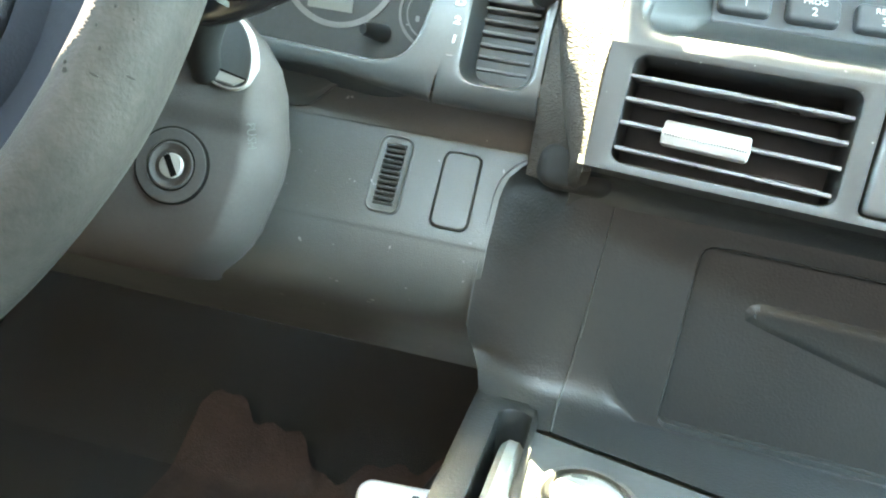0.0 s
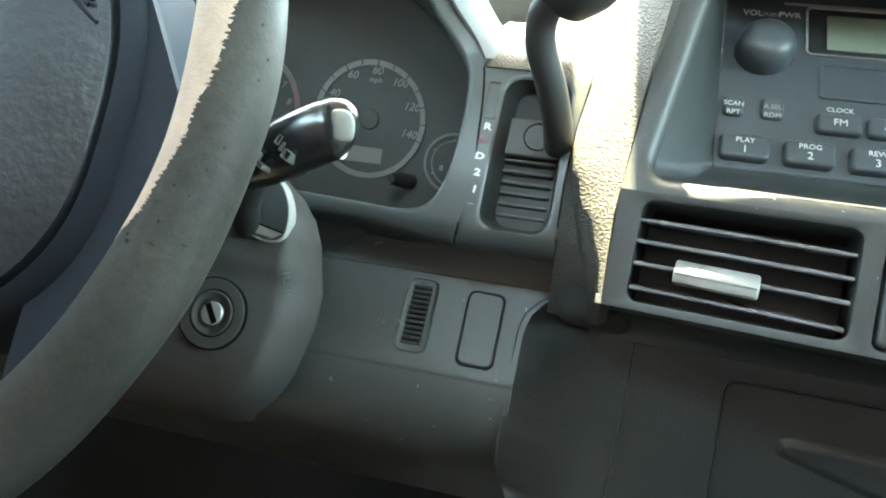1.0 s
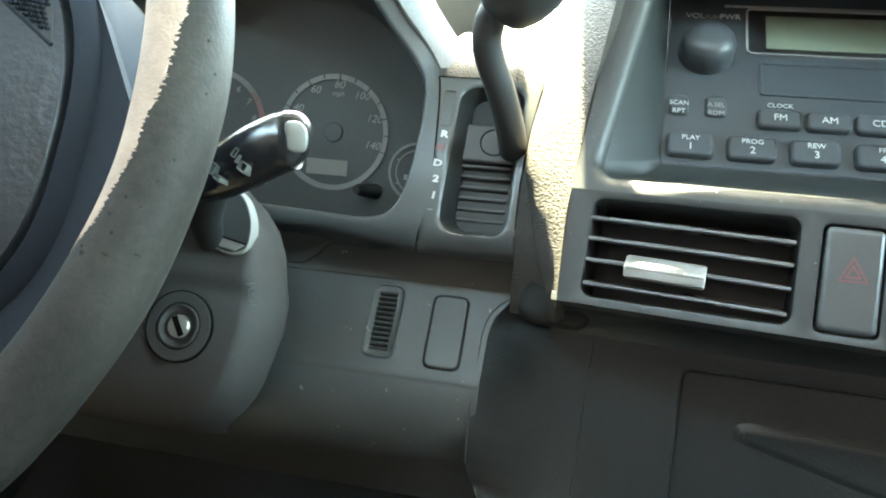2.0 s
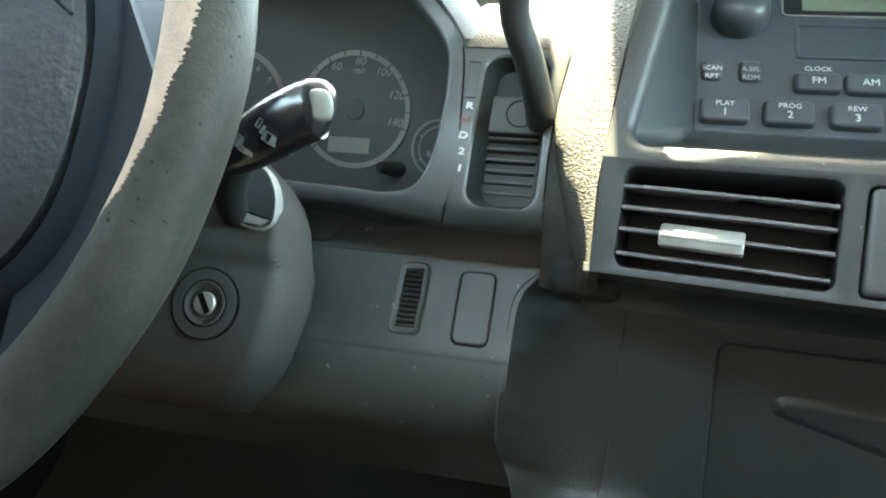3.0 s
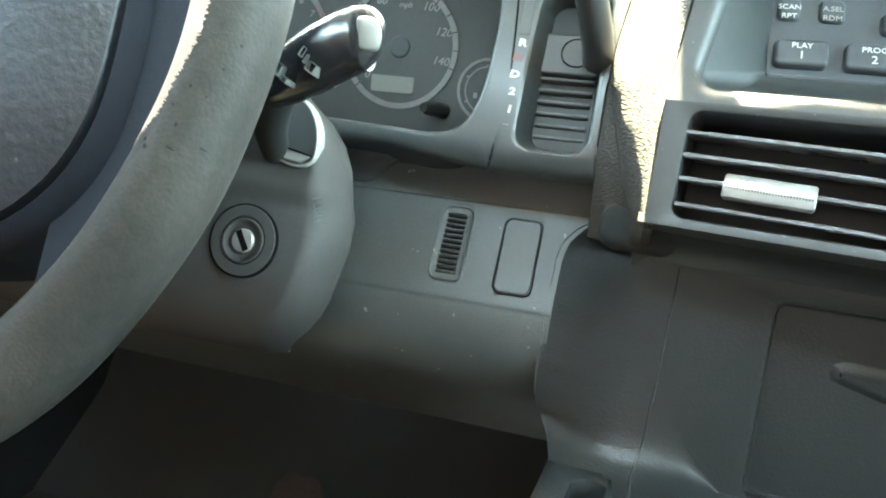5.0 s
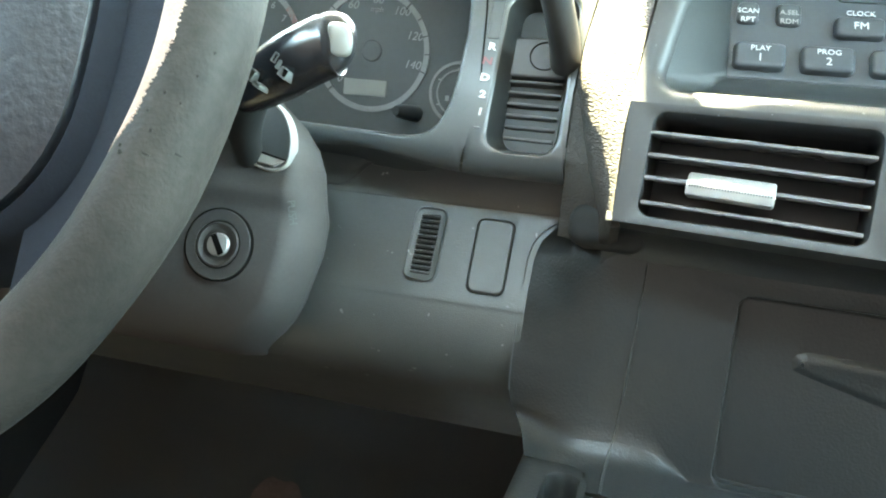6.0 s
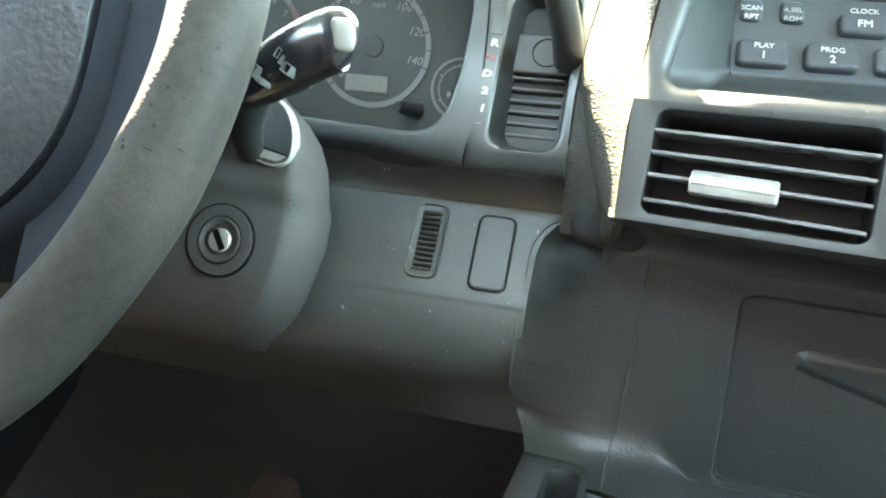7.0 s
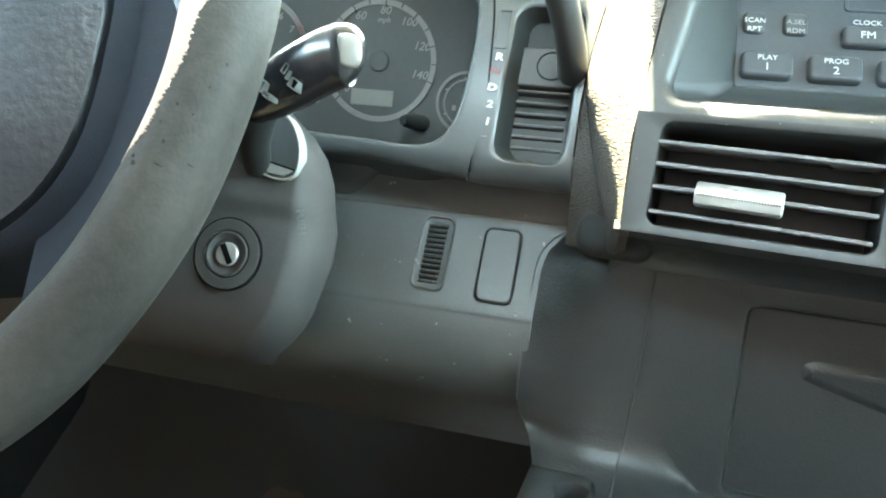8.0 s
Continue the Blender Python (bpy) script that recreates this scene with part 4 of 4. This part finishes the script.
def lower_console():
    t = thing("lower_console", (0.08, 0.30, 0.42), "grey plastic lower console with a storage lid", "console")

    def cheek(u, v):
        x = -0.0118 + 0.0402 * u ** 1.15
        low = 0.4437 - 0.0037 * min(1, max(0, (x - 0.0150) / 0.004))
        z = low + (0.556 - low) * v ** 1.25
        xs = at_height(SEAM, z)[0]
        ys = at_height(CHEEK, z)[0] + 0.0010
        yf = face_y(z)
        k = min(1, max(0, (0.456 - z) / 0.014))
        ys += (yf - ys) * k * k * (3 - 2 * k)
        # quarter-round from the seam on to the face
        w = min(1, u / 0.80)
        bend = w * w * (3 - 2 * w)
        x = xs + (seam_x(z) - 0.0002 - xs) * (u ** 1.15)
        y = ys + (yf - ys) * bend
        return (x, y, z)

    part("cheek", sheet(cheek, 30, 60, (0.002, 0.004, 0)), PLASTIC_SHADED, t, "rounded cheek beside the footwell")

    def side(u, v):
        z = 0.4400 - 0.440 * v
        return (-0.0120 - 0.010 * v - 0.020 * u, 0.330 - 0.26 * u, z)

    edge = [(at_height(SEAM, z)[0], at_height(CHEEK, z)[0] + 0.0002, z) for z in (0.549, 0.545, 0.538, 0.530, 0.520, 0.505, 0.490, 0.475, 0.466)]
    part("seam", sweep(smooth(edge, 4), 0.0005, 6), BLACK, t, "dark seam beside the knee panel")
    part("side", sheet(side, 6, 12, (0.004, 0, 0)), PLASTIC_SHADED, t, "side wall towards the footwell")
    F = F_LOWER
    # face with the lid
    q = lambda x, z: uv(F, x, z)
    p0, p1 = q(0.0732, 0.4412), q(0.245, 0.5310)
    hole = rr(*p0, *p1, 0.0060, 6)
    part("face", ring(F, corners([q(0.26, 0.4400), q(0.26, 0.540), q(0.0319, 0.540), q(0.0286, 0.4400)], 6), hole, -0.024, 0.0006, 0.0012, floor=-0.026), PLASTIC_SHADED, t, "console face round the lid")
    part("lid", slab(F, rr(p0[0] - 0.002, p0[1] - 0.002, p1[0], p1[1] + 0.002, 0.006), -0.034, -0.0065, 0.001), PLASTIC_SHADED, t, "slightly recessed lid")
    lip = [(p.x, p.y) for p in smooth([(*q(x - 0.0027, z + 0.003), 0) for x, z in ((0.1030, 0.4985), (0.1060, 0.4960), (0.1250, 0.4910), (0.1700, 0.4800), (0.2430, 0.4640), (0.2440, 0.4840), (0.2430, 0.5040), (0.1700, 0.5055), (0.1160, 0.5065), (0.1060, 0.5055), (0.1030, 0.5025))], 5, True)]
    bm = loft([lift(F, inset(lip, d), w) for d, w in ((0.0, -0.0066), (0.0010, -0.0062), (0.0022, -0.0055), (0.0034, -0.0050), (0.0046, -0.0048))], True, True)
    part("lid_gap", ring(F, inset(hole, -0.0004), inset(hole, 0.0019), -0.0080, -0.0060, 0.0001), MATTE, t, "dark gap round the lid")
    part("lid_lip", bm, PLASTIC_SHADED, t, "soft rounded lip across the lid")

    def brow(u, v):
        x = 0.0100 + 0.25 * u
        y0 = 0.3180 - 0.05 * (x - 0.03) + 0.12 * 0.036
        y1 = 0.299 - 0.185 * (x - 0.024) + 0.30 * (0.5630 - 0.601) + 0.0012
        q = math.sin(0.5 * math.pi * v)
        return (x, y0 + (y1 - y0) * (1 - math.cos(0.5 * math.pi * v)), 0.5360 + 0.0268 * q)

    part("brow", sheet(brow, 20, 16, (0, 0.002, 0.003)), PLASTIC_SHADED, t, "hollow underside below the vents")

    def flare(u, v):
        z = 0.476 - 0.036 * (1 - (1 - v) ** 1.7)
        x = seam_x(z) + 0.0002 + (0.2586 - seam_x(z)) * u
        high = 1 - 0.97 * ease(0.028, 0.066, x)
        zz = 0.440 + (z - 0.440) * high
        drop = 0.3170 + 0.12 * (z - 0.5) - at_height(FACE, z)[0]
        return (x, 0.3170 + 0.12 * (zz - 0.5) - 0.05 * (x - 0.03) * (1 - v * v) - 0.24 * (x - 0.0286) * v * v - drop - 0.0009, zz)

    part("flare", sheet(flare, 20, 14, (0, 0.003, -0.003)), PLASTIC_SHADED, t, "foot of the face curving on to the tray")

    seam = [(seam_x(z), face_y(z) - 0.0003, z) for z in (0.525, 0.500, 0.482)]
    seam += [(seam_x(z), y - 0.0003, z + 0.0003) for z, y in reversed(FACE)]
    part("seam", sweep(smooth(seam, 3), [0.0002 + 0.0004 * min(1, k / 12) for k in range(3 * len(seam) - 2)], 6), BLACK, t, "dark seam down the console")


lower_console()


def tray():
    t = thing("console_tray", (0.1, 0.15, 0.41), "dark plastic tray with a slot for the brake lever", "tray")
    f = dict(F_FLAT)
    part("plate", slab(f, [(0.26, -0.10), (0.26, 0.2260), (0.0240, 0.2816), (0.0156, 0.2820), (-0.0150, -0.10)], TRAY_Z - 0.020, TRAY_Z - 0.0012, 0.0010), TRAY, t)
    part("slot_rim", ring(f, corners([(-0.0154, -0.10), (0.0156, 0.2985), (-0.0113, 0.2985), (-0.0420, -0.10)], 6), [(x + 0.08 * (y - 0.282), y) for x, y in rr(-0.0010, -0.06, 0.0144, 0.2905, 0.0076, 6)], TRAY_Z - 0.010, TRAY_Z + 0.0030, 0.003, floor=TRAY_Z - 0.06), PLASTIC_SHADED, t, "raised rim of the brake slot")
    part("slot_floor", slab(f, [(x + 0.08 * (y - 0.282), y) for x, y in rr(-0.004, -0.07, 0.0160, 0.294, 0.004)], TRAY_Z - 0.070, TRAY_Z - 0.058, 0.001), BLACK, t, "black bottom of the slot")
    b = thing("parking_brake", (0.005, 0.2, 0.39), "grey parking brake lever lying in its slot", "lever")
    path = smooth([(0.0086, 0.2760, 0.4220), (0.0084, 0.2690, 0.4340), (0.0062, 0.2450, 0.4385), (-0.0010, 0.1600, 0.4440), (-0.0140, 0.02, 0.4500)], 6)
    part("lever", sweep(path, [0.0034 + 0.0024 * min(1, k / 4) for k in range(len(path))], 8, 0.9, (0.4, 0, 1)), LEVER, b)
    s = thing("power_socket", (0.0410, 0.2372, 0.44), "chrome ringed socket with a silver cap in the tray", "socket")
    lat = lambda r, z: [(0.0410 + r * math.cos(2 * math.pi * k / 40), 0.2372 + r * math.sin(2 * math.pi * k / 40), TRAY_Z + z) for k in range(40)]
    part("collar", loft([lat(0.0222, -0.002), lat(0.0220, 0.0015), lat(0.0210, 0.0028), lat(0.0198, 0.0022), lat(0.0194, 0.0)]), BLACK, s, "black collar")
    part("chrome_ring", loft([lat(0.0195, -0.002), lat(0.0192, 0.0026), lat(0.0181, 0.0036), lat(0.0160, 0.0030), lat(0.0156, 0.0)]), CHROME, s, "chrome ring")
    part("cap", loft([lat(0.0157, -0.002), lat(0.0150, 0.0030), lat(0.0128, 0.0046), lat(0.007, 0.0052), lat(0.002, 0.0053)], False, True), SILVER, s, "silver cap")
    part("cap_mark", slab(f, rr(0.033, 0.2462, 0.040, 0.2487, 0.001), TRAY_Z + 0.003, TRAY_Z + 0.0052, 0.0004), PLASTIC, s, "small dark mark")


tray()


# ---- steering column, ignition, stalk ----
SHROUD_SIDE = [(0.465, -0.178), (0.4820, -0.1600), (0.4897, -0.1490), (0.4960, -0.1405), (0.5030, -0.1335), (0.5111, -0.1285), (0.5233, -0.1245), (0.5354, -0.1218), (0.5486, -0.1217), (0.559, -0.1231), (0.5719, -0.1262), (0.5834, -0.1320), (0.5934, -0.1410), (0.600, -0.150), (0.607, -0.160)]
SHROUD_CREASE = [(0.465, -0.200), (0.482, -0.178), (0.490, -0.163), (0.5016, -0.1480), (0.5097, -0.1405), (0.5227, -0.1365), (0.5353, -0.1348), (0.5452, -0.1350), (0.5623, -0.1352), (0.573, -0.1345), (0.582, -0.1355), (0.590, -0.1405), (0.598, -0.150), (0.607, -0.166)]


def column():
    t = thing("column_shroud", (-0.21, 0.30, 0.49), "grey plastic steering column shroud with an ignition lock", "steering column")
    F = F_COLUMN
    def skin(a, b):
        z = 0.6068 - 0.1250 * b
        v = 1.053 * (z - 0.5325)
        us, uc = at_height(SHROUD_SIDE, z)[0] + 0.162, at_height(SHROUD_CREASE, z)[0] + 0.162
        low, high = max(0, 0.528 - z), max(0, z - 0.5955)
        face = 0.0035 * ease(0.5495, 0.5590, z)
        face -= 0.047 - math.sqrt(max(1e-9, 0.047 ** 2 - min(0.0462, low) ** 2))
        face -= 0.0125 - math.sqrt(max(1e-9, 0.0125 ** 2 - min(0.0120, high) ** 2))
        if a < 0.5:
            k = a / 0.5
            u = -0.20 + (uc + 0.20) * k
            return F["m"] @ Vector((u, v, face - 0.0016 * ease(0.75, 1.0, k)))
        if a < 0.86:
            q = 0.5 * math.pi * (a - 0.5) / 0.36
            return F["m"] @ Vector((uc + (us - uc) * math.sin(q), v, face - 0.0016 - 0.026 * (1 - math.cos(q))))
        k = (a - 0.86) / 0.14
        return F["m"] @ Vector((us - 0.062 * k, v, (face - 0.0276) * (1 - k) - 0.13 * k))

    part("body", sheet(skin, 50, 64, (0, 0.003, 0)), SHROUD, t)
    lock = thing("ignition_lock", (-0.162, 0.272, 0.532), "black ringed ignition lock with a steel key slot", "lock")
    m = lambda r, w: lift(F, circle(0, 0, r, 48), w)
    part("outer_ring", loft([m(0.0173, -0.002), m(0.0173, 0.00015), m(0.0165, 0.00015), m(0.0165, -0.002)]), GAP_BLACK, lock, "thin black gap round the lock")
    part("plate", loft([m(0.0165, -0.002), m(0.0165, 0.0003), m(0.0162, 0.0006), m(0.0116, 0.0006), m(0.0113, 0.0003), m(0.0112, -0.0010)]), SHROUD, lock, "grey outer plate")
    part("groove", loft([m(0.0113, -0.002), m(0.0113, 0.0001), m(0.0105, 0.0001), m(0.0105, -0.002)]), GAP_BLACK, lock, "dark inner groove")
    part("inner_ring", loft([m(0.0106, -0.002), m(0.0106, 0.0006), m(0.0102, 0.0010), m(0.0096, 0.0010), m(0.0090, 0.0003), m(0.0074, -0.0008), m(0.0055, -0.0014)]), SHROUD, lock, "dished inner ring")
    part("barrel", loft([m(0.0055, -0.002), m(0.0055, 0.0002), m(0.0051, 0.0007), m(0.002, 0.0009)], False, True), STEEL, lock, "bright steel barrel")
    slot = [(x * math.cos(radians(122)) - y * math.sin(radians(122)), x * math.sin(radians(122)) + y * math.cos(radians(122))) for x, y in rr(-0.0051, -0.0015, 0.0051, 0.0015, 0.0004, 2)]
    part("key_slot", slab(F, slot, 0.0004, 0.0012, 0.0002), GAP_BLACK, lock, "black key slot")
    G = plane_frame((-0.1297, 0.2816, 0.5500), 0.87, 0.11)
    lettering("legend", "PUSH", G, 0, 0, 0.0004, 0.0054, PLASTIC, t, turn=-84, label="raised word in the shroud's own colour", wide=0.9)
    # stalk pocket
    p = [uv(F, x, z) for x, z in ((-0.1416, 0.5952), (-0.1505, 0.5985), (-0.1600, 0.5940), (-0.1652, 0.5850), (-0.1630, 0.5789), (-0.1575, 0.5738), (-0.1478, 0.5689), (-0.1390, 0.5678), (-0.1333, 0.5712), (-0.1330, 0.5807), (-0.1362, 0.5892))]
    line = [(q.x, q.y) for q in smooth([(x, y, 0) for x, y in p], 5, True)]
    top = 0.0034
    # Rim and ledge below have their highlight painted on.
    part("pocket_rim", loft([lift(F, inset(line, -0.0009), top - 0.006), lift(F, inset(line, -0.0005), top), lift(F, inset(line, -0.0001), top + 0.0006), lift(F, inset(line, 0.0005), top + 0.0005), lift(F, inset(line, 0.0009), top - 0.002)]), LIT_EDGE, t, "edge of the stalk opening, its highlight painted pale")
    part("pocket_plate", slab(F, inset(line, 0.0006), top - 0.006, top + 0.0001, 0.0001), PLASTIC_SMOOTH, t, "grey cover in the stalk opening")
    ledge = [uv(F, x, z) for x, z in ((-0.1340, 0.5722), (-0.1390, 0.5690), (-0.1472, 0.5701), (-0.1470, 0.5745))]
    part("pocket_ledge", slab(F, ledge[::-1], top - 0.002, top + 0.0012, 0.0005), LIT_EDGE, t, "ledge of the stalk opening, its highlight painted pale")
    part("pocket_gap", slab(F, [uv(F, x, z) for x, z in ((-0.1335, 0.5725), (-0.1468, 0.5752), (-0.1468, 0.5744), (-0.1335, 0.5718))][::-1], top, top + 0.0014, 0.0001), GAP_BLACK, t, "dark gap under the cover")


column()


def stalk():
    t = thing("wiper_stalk", (-0.15, 0.285, 0.575), "glossy black wiper stalk with a pale end", "stalk")
    neck = smooth([(-0.1535, 0.2850, 0.5730), (-0.1490, 0.2720, 0.5850), (-0.1420, 0.2610, 0.5960), (-0.1330, 0.2530, 0.6080)], 5)
    part("neck", sweep(neck, [0.0060 + 0.0022 * math.sin(2.2 * k / len(neck)) for k in range(len(neck))], 16), MATTE, t, "black neck")
    body = smooth([(-0.1430, 0.2560, 0.6020), (-0.1340, 0.2530, 0.6065), (-0.1215, 0.2500, 0.6130), (-0.1105, 0.2480, 0.6190), (-0.1030, 0.2472, 0.6226), (-0.0990, 0.2467, 0.6240)], 5)
    n = len(body) - 1
    part("body", sweep(body, [0.0084 + 0.0042 * math.sin(0.5 * math.pi * min(1, k / (0.5 * n))) for k in range(n + 1)], 20, 0.72, (0.3, -0.9, 0.3)), STALK, t, "glossy black body")
    end = smooth([(-0.0994, 0.2468, 0.6239), (-0.0977, 0.2465, 0.6243), (-0.0957, 0.2462, 0.6248), (-0.0925, 0.2460, 0.6250), (-0.0892, 0.2460, 0.6250)], 8)
    n = len(end) - 1
    part("end_cap", sweep(end, [0.0126 * max(0.10, math.sqrt(max(0, 1 - (k / n) ** 3))) for k in range(n + 1)], 28, 0.72, (0.3, -0.9, 0.3)), STALK, t, "rounded black end")
    fe = plane_frame((-0.0930, 0.2388, 0.6255), 0.45, 0.10)
    face = [(q.x, q.y) for q in smooth([(*uv(fe, x, z), 0) for x, z in ((-0.0951, 0.6208), (-0.0918, 0.6196), (-0.0888, 0.6206), (-0.0880, 0.6240), (-0.0886, 0.6282), (-0.0908, 0.6312), (-0.0940, 0.6318), (-0.0966, 0.6306), (-0.0960, 0.6255))], 4, True)]
    part("end_face", loft([lift(fe, inset(face, e), w) for e, w in ((0, -0.006), (0, -0.0008), (0.0004, -0.0002), (0.0012, 0.0002))], True, True), CLEAR_END, t, "pale worn face of the end")
    f = plane_frame((-0.1180, 0.2392, 0.6140), -0.16, 0.3)
    def tilted(pts, u, v, deg=-28):
        c, q = math.cos(radians(deg)), math.sin(radians(deg))
        return [(u + x * c - y * q, v + x * q + y * c) for x, y in pts]

    for u, v, w, h in ((0.0041, -0.0019, 0.0042, 0.0038), (0.0012, 0.0012, 0.0012, 0.0036), (-0.0009, 0.0037, 0.0022, 0.0040), (-0.0107, -0.0035, 0.0034, 0.0046), (-0.0069, -0.0073, 0.0034, 0.0020)):
        a, b = rr(-w / 2, -h / 2, w / 2, h / 2, 0.0004, 2), rr(-w / 2 + 0.0003, -h / 2 + 0.0003, w / 2 - 0.0003, h / 2 - 0.0003, 0.0002, 2)
        part("mark", ring(f, tilted(a, u, v), tilted(b, u, v), -0.006, 0.0004, 0.0001), LEVER, t, "small pale symbol")


stalk()


# ---- steering wheel ----
def steering_wheel():
    t = thing("steering_wheel", (-0.285, 0.187, 0.63), "worn grey leather steering wheel with a dark hub", "steering wheel")
    F, R, r = F_WHEEL, 0.1745, 0.0137
    loops = []
    n, k = 160, 28
    for i in range(n):
        a = 2 * math.pi * i / n
        ca, sa = math.cos(a), math.sin(a)
        wob = 0.0004 * math.sin(7 * a) + 0.0003 * math.sin(17 * a + 1)
        loops.append([F["m"] @ Vector(((R + (r + wob) * math.cos(b)) * ca, (R + (r + wob) * math.cos(b)) * sa, 1.06 * r * math.sin(b))) for b in (2 * math.pi * j / k for j in range(k))])
    part("rim", loft(loops, closed=True), LEATHER, t, "worn grey leather rim")

    # the coat has come off the inner side near the top, with a torn edge; sunlight is painted into its pale colour
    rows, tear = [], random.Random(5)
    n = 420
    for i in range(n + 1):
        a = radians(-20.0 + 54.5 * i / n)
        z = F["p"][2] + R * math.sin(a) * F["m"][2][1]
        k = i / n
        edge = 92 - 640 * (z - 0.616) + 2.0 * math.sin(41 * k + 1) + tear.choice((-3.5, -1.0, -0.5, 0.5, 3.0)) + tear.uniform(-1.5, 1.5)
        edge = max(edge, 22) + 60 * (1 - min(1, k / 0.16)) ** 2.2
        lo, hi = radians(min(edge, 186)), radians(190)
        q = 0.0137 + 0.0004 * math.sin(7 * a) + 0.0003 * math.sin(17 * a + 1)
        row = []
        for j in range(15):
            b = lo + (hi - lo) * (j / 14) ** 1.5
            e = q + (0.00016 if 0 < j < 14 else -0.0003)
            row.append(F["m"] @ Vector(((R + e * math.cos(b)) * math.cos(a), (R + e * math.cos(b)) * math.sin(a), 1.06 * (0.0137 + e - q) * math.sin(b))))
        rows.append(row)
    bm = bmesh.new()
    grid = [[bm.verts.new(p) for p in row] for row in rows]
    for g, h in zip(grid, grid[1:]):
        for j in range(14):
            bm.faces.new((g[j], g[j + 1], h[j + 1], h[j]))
    part("worn_lit_patch", bm, BARE_LIT, t, "bare tan leather with a torn edge, sunlight put into its colour")

    for a, b, ln, wd in ((-17.0, 104, 0.0014, 0.0014), (-16.4, 110, 0.0010, 0.0009), (-14.1, 78, 0.0011, 0.0007), (-10.5, 80, 0.0009, 0.0008), (-10.9, 59, 0.0007, 0.0006), (-8.1, 52, 0.0008, 0.0006),
                         (-16.2, 72.5, 0.0005, 0.0022), (-15.1, 40, 0.0005, 0.0020), (1.6, 27, 0.0008, 0.0007), (3.9, 20, 0.0008, 0.0006), (6.9, 35, 0.0010, 0.0007), (-5.6, 42, 0.0009, 0.0007), (-12.5, 92, 0.0008, 0.0006)):
        a, b = radians(a), radians(b)
        r = 0.0137 + 0.0004 * math.sin(7 * a) + 0.0003 * math.sin(17 * a + 1)
        c = F["m"] @ Vector(((R + r * math.cos(b)) * math.cos(a), (R + r * math.cos(b)) * math.sin(a), 1.06 * 0.0137 * math.sin(b)))
        m3 = F["m"].to_3x3()
        along = m3 @ Vector((-math.sin(a), math.cos(a), 0))
        out = m3 @ Vector((math.cos(b) * math.cos(a), math.cos(b) * math.sin(a), math.sin(b)))
        side = out.cross(along)
        pts = [(math.cos(2 * math.pi * k / 10), math.sin(2 * math.pi * k / 10) * (1 if k % 3 else 0.6)) for k in range(10)]
        part("nick", loft([[c + along * (x * ln * q * 0.8) + side * (y * wd * q) + out * h for x, y in pts] for q, h in ((0.70, -0.0004), (0.66, 0.00010), (0.40, 0.00012))], True, True), PIT, t, "dark nick in the leather")

    def pad_loop(hw, w, n=72, up=0.125, down=0.093):
        pts = []
        for i in range(n):
            a = 2 * math.pi * i / n
            c, q = math.cos(a), math.sin(a)
            e = 2 / 2.6
            x = hw * math.copysign(abs(c) ** e, c)
            y = (up if q > 0 else down) * hw / 0.14 * math.copysign(abs(q) ** e, q) - 0.014
            pts.append((x, y))
        return lift(F, pts, w)

    part("hub_shell", loft([pad_loop(0.130, -0.065), pad_loop(0.1305, -0.030), pad_loop(0.1290, -0.024), pad_loop(0.1255, -0.019), pad_loop(0.1205, -0.0155), pad_loop(0.1198, -0.019), pad_loop(0.119, -0.021)], False, True), HUB_SMOOTH, t, "smooth dark hub shell")
    part("airbag_cover", loft([pad_loop(0.1184, -0.023), pad_loop(0.1182, -0.0168), pad_loop(0.1172, -0.0145), pad_loop(0.108, -0.011), pad_loop(0.09, -0.006), pad_loop(0.063, 0.0), pad_loop(0.027, 0.003)], False, True), HUB, t, "creased dark hub cover")
    for s in (1, -1):
        def spoke(u, v, s=s):
            x = 0.105 + 0.0655 * u
            top = min(0.060, 0.0273 - 1.63 * (x - 0.131))
            y = top - (top + 0.103) * v
            q = min(1, (R - 0.004) / math.hypot(x, y))
            x, y = x * q, y * q
            return F["m"] @ Vector((s * x, y, -0.022 + 0.006 * u * u))
        part("spoke", sheet(spoke, 14, 20, F["m"].to_3x3() @ Vector((0, 0, -0.004))), HUB_SMOOTH, t, "smooth dark spoke")
    part("boss", loft([lift(F, circle(0, 0, q, 32), w) for q, w in ((0.05, -0.10), (0.06, -0.045), (0.08, -0.030))], True, True), BLACK, t, "black boss behind the hub")
    # knurled three-cornered inset at the hub's upper corner, lying on the cover
    def cover(u, v):
        hw = (abs(u) ** 2.6 + (abs(v + 0.014) * 1.12) ** 2.6) ** (1 / 2.6)
        return at_height([(0.063, 0.0), (0.09, -0.006), (0.108, -0.011), (0.1172, -0.0145)], hw)[0]

    tri = [(0.1090, 0.0285), (0.1020, 0.0520), (0.0745, 0.0520)]
    on = lambda h: [F["m"] @ Vector((u, v, cover(u, v) + h)) for u, v in tri]
    g = part("inset", loft([on(-0.003), on(0.0007)], True, True), BLACK, t, "knurled three-cornered inset")
    a, b = on(0.0009)[0], on(0.0009)[2]
    part("inset_edge", sweep([a.lerp(b, k / 6) for k in range(7)], 0.0008, 8), HUB_SMOOTH, g, "raised edge of the inset")
    for i in range(16):
        for j in range(12):
            u, v = 0.0760 + 0.0022 * i + 0.0011 * (j % 2), 0.0290 + 0.0020 * j
            if u < 0.1078 - 0.30 * (v - 0.0285) and v > 0.0302 + 0.68 * (0.1090 - u):
                f = cover(u, v)
                part("stud", slab(F, circle(u, v, 0.0009, 6), f, f + 0.0019, 0.0005), HUB_SMOOTH, g)


steering_wheel()
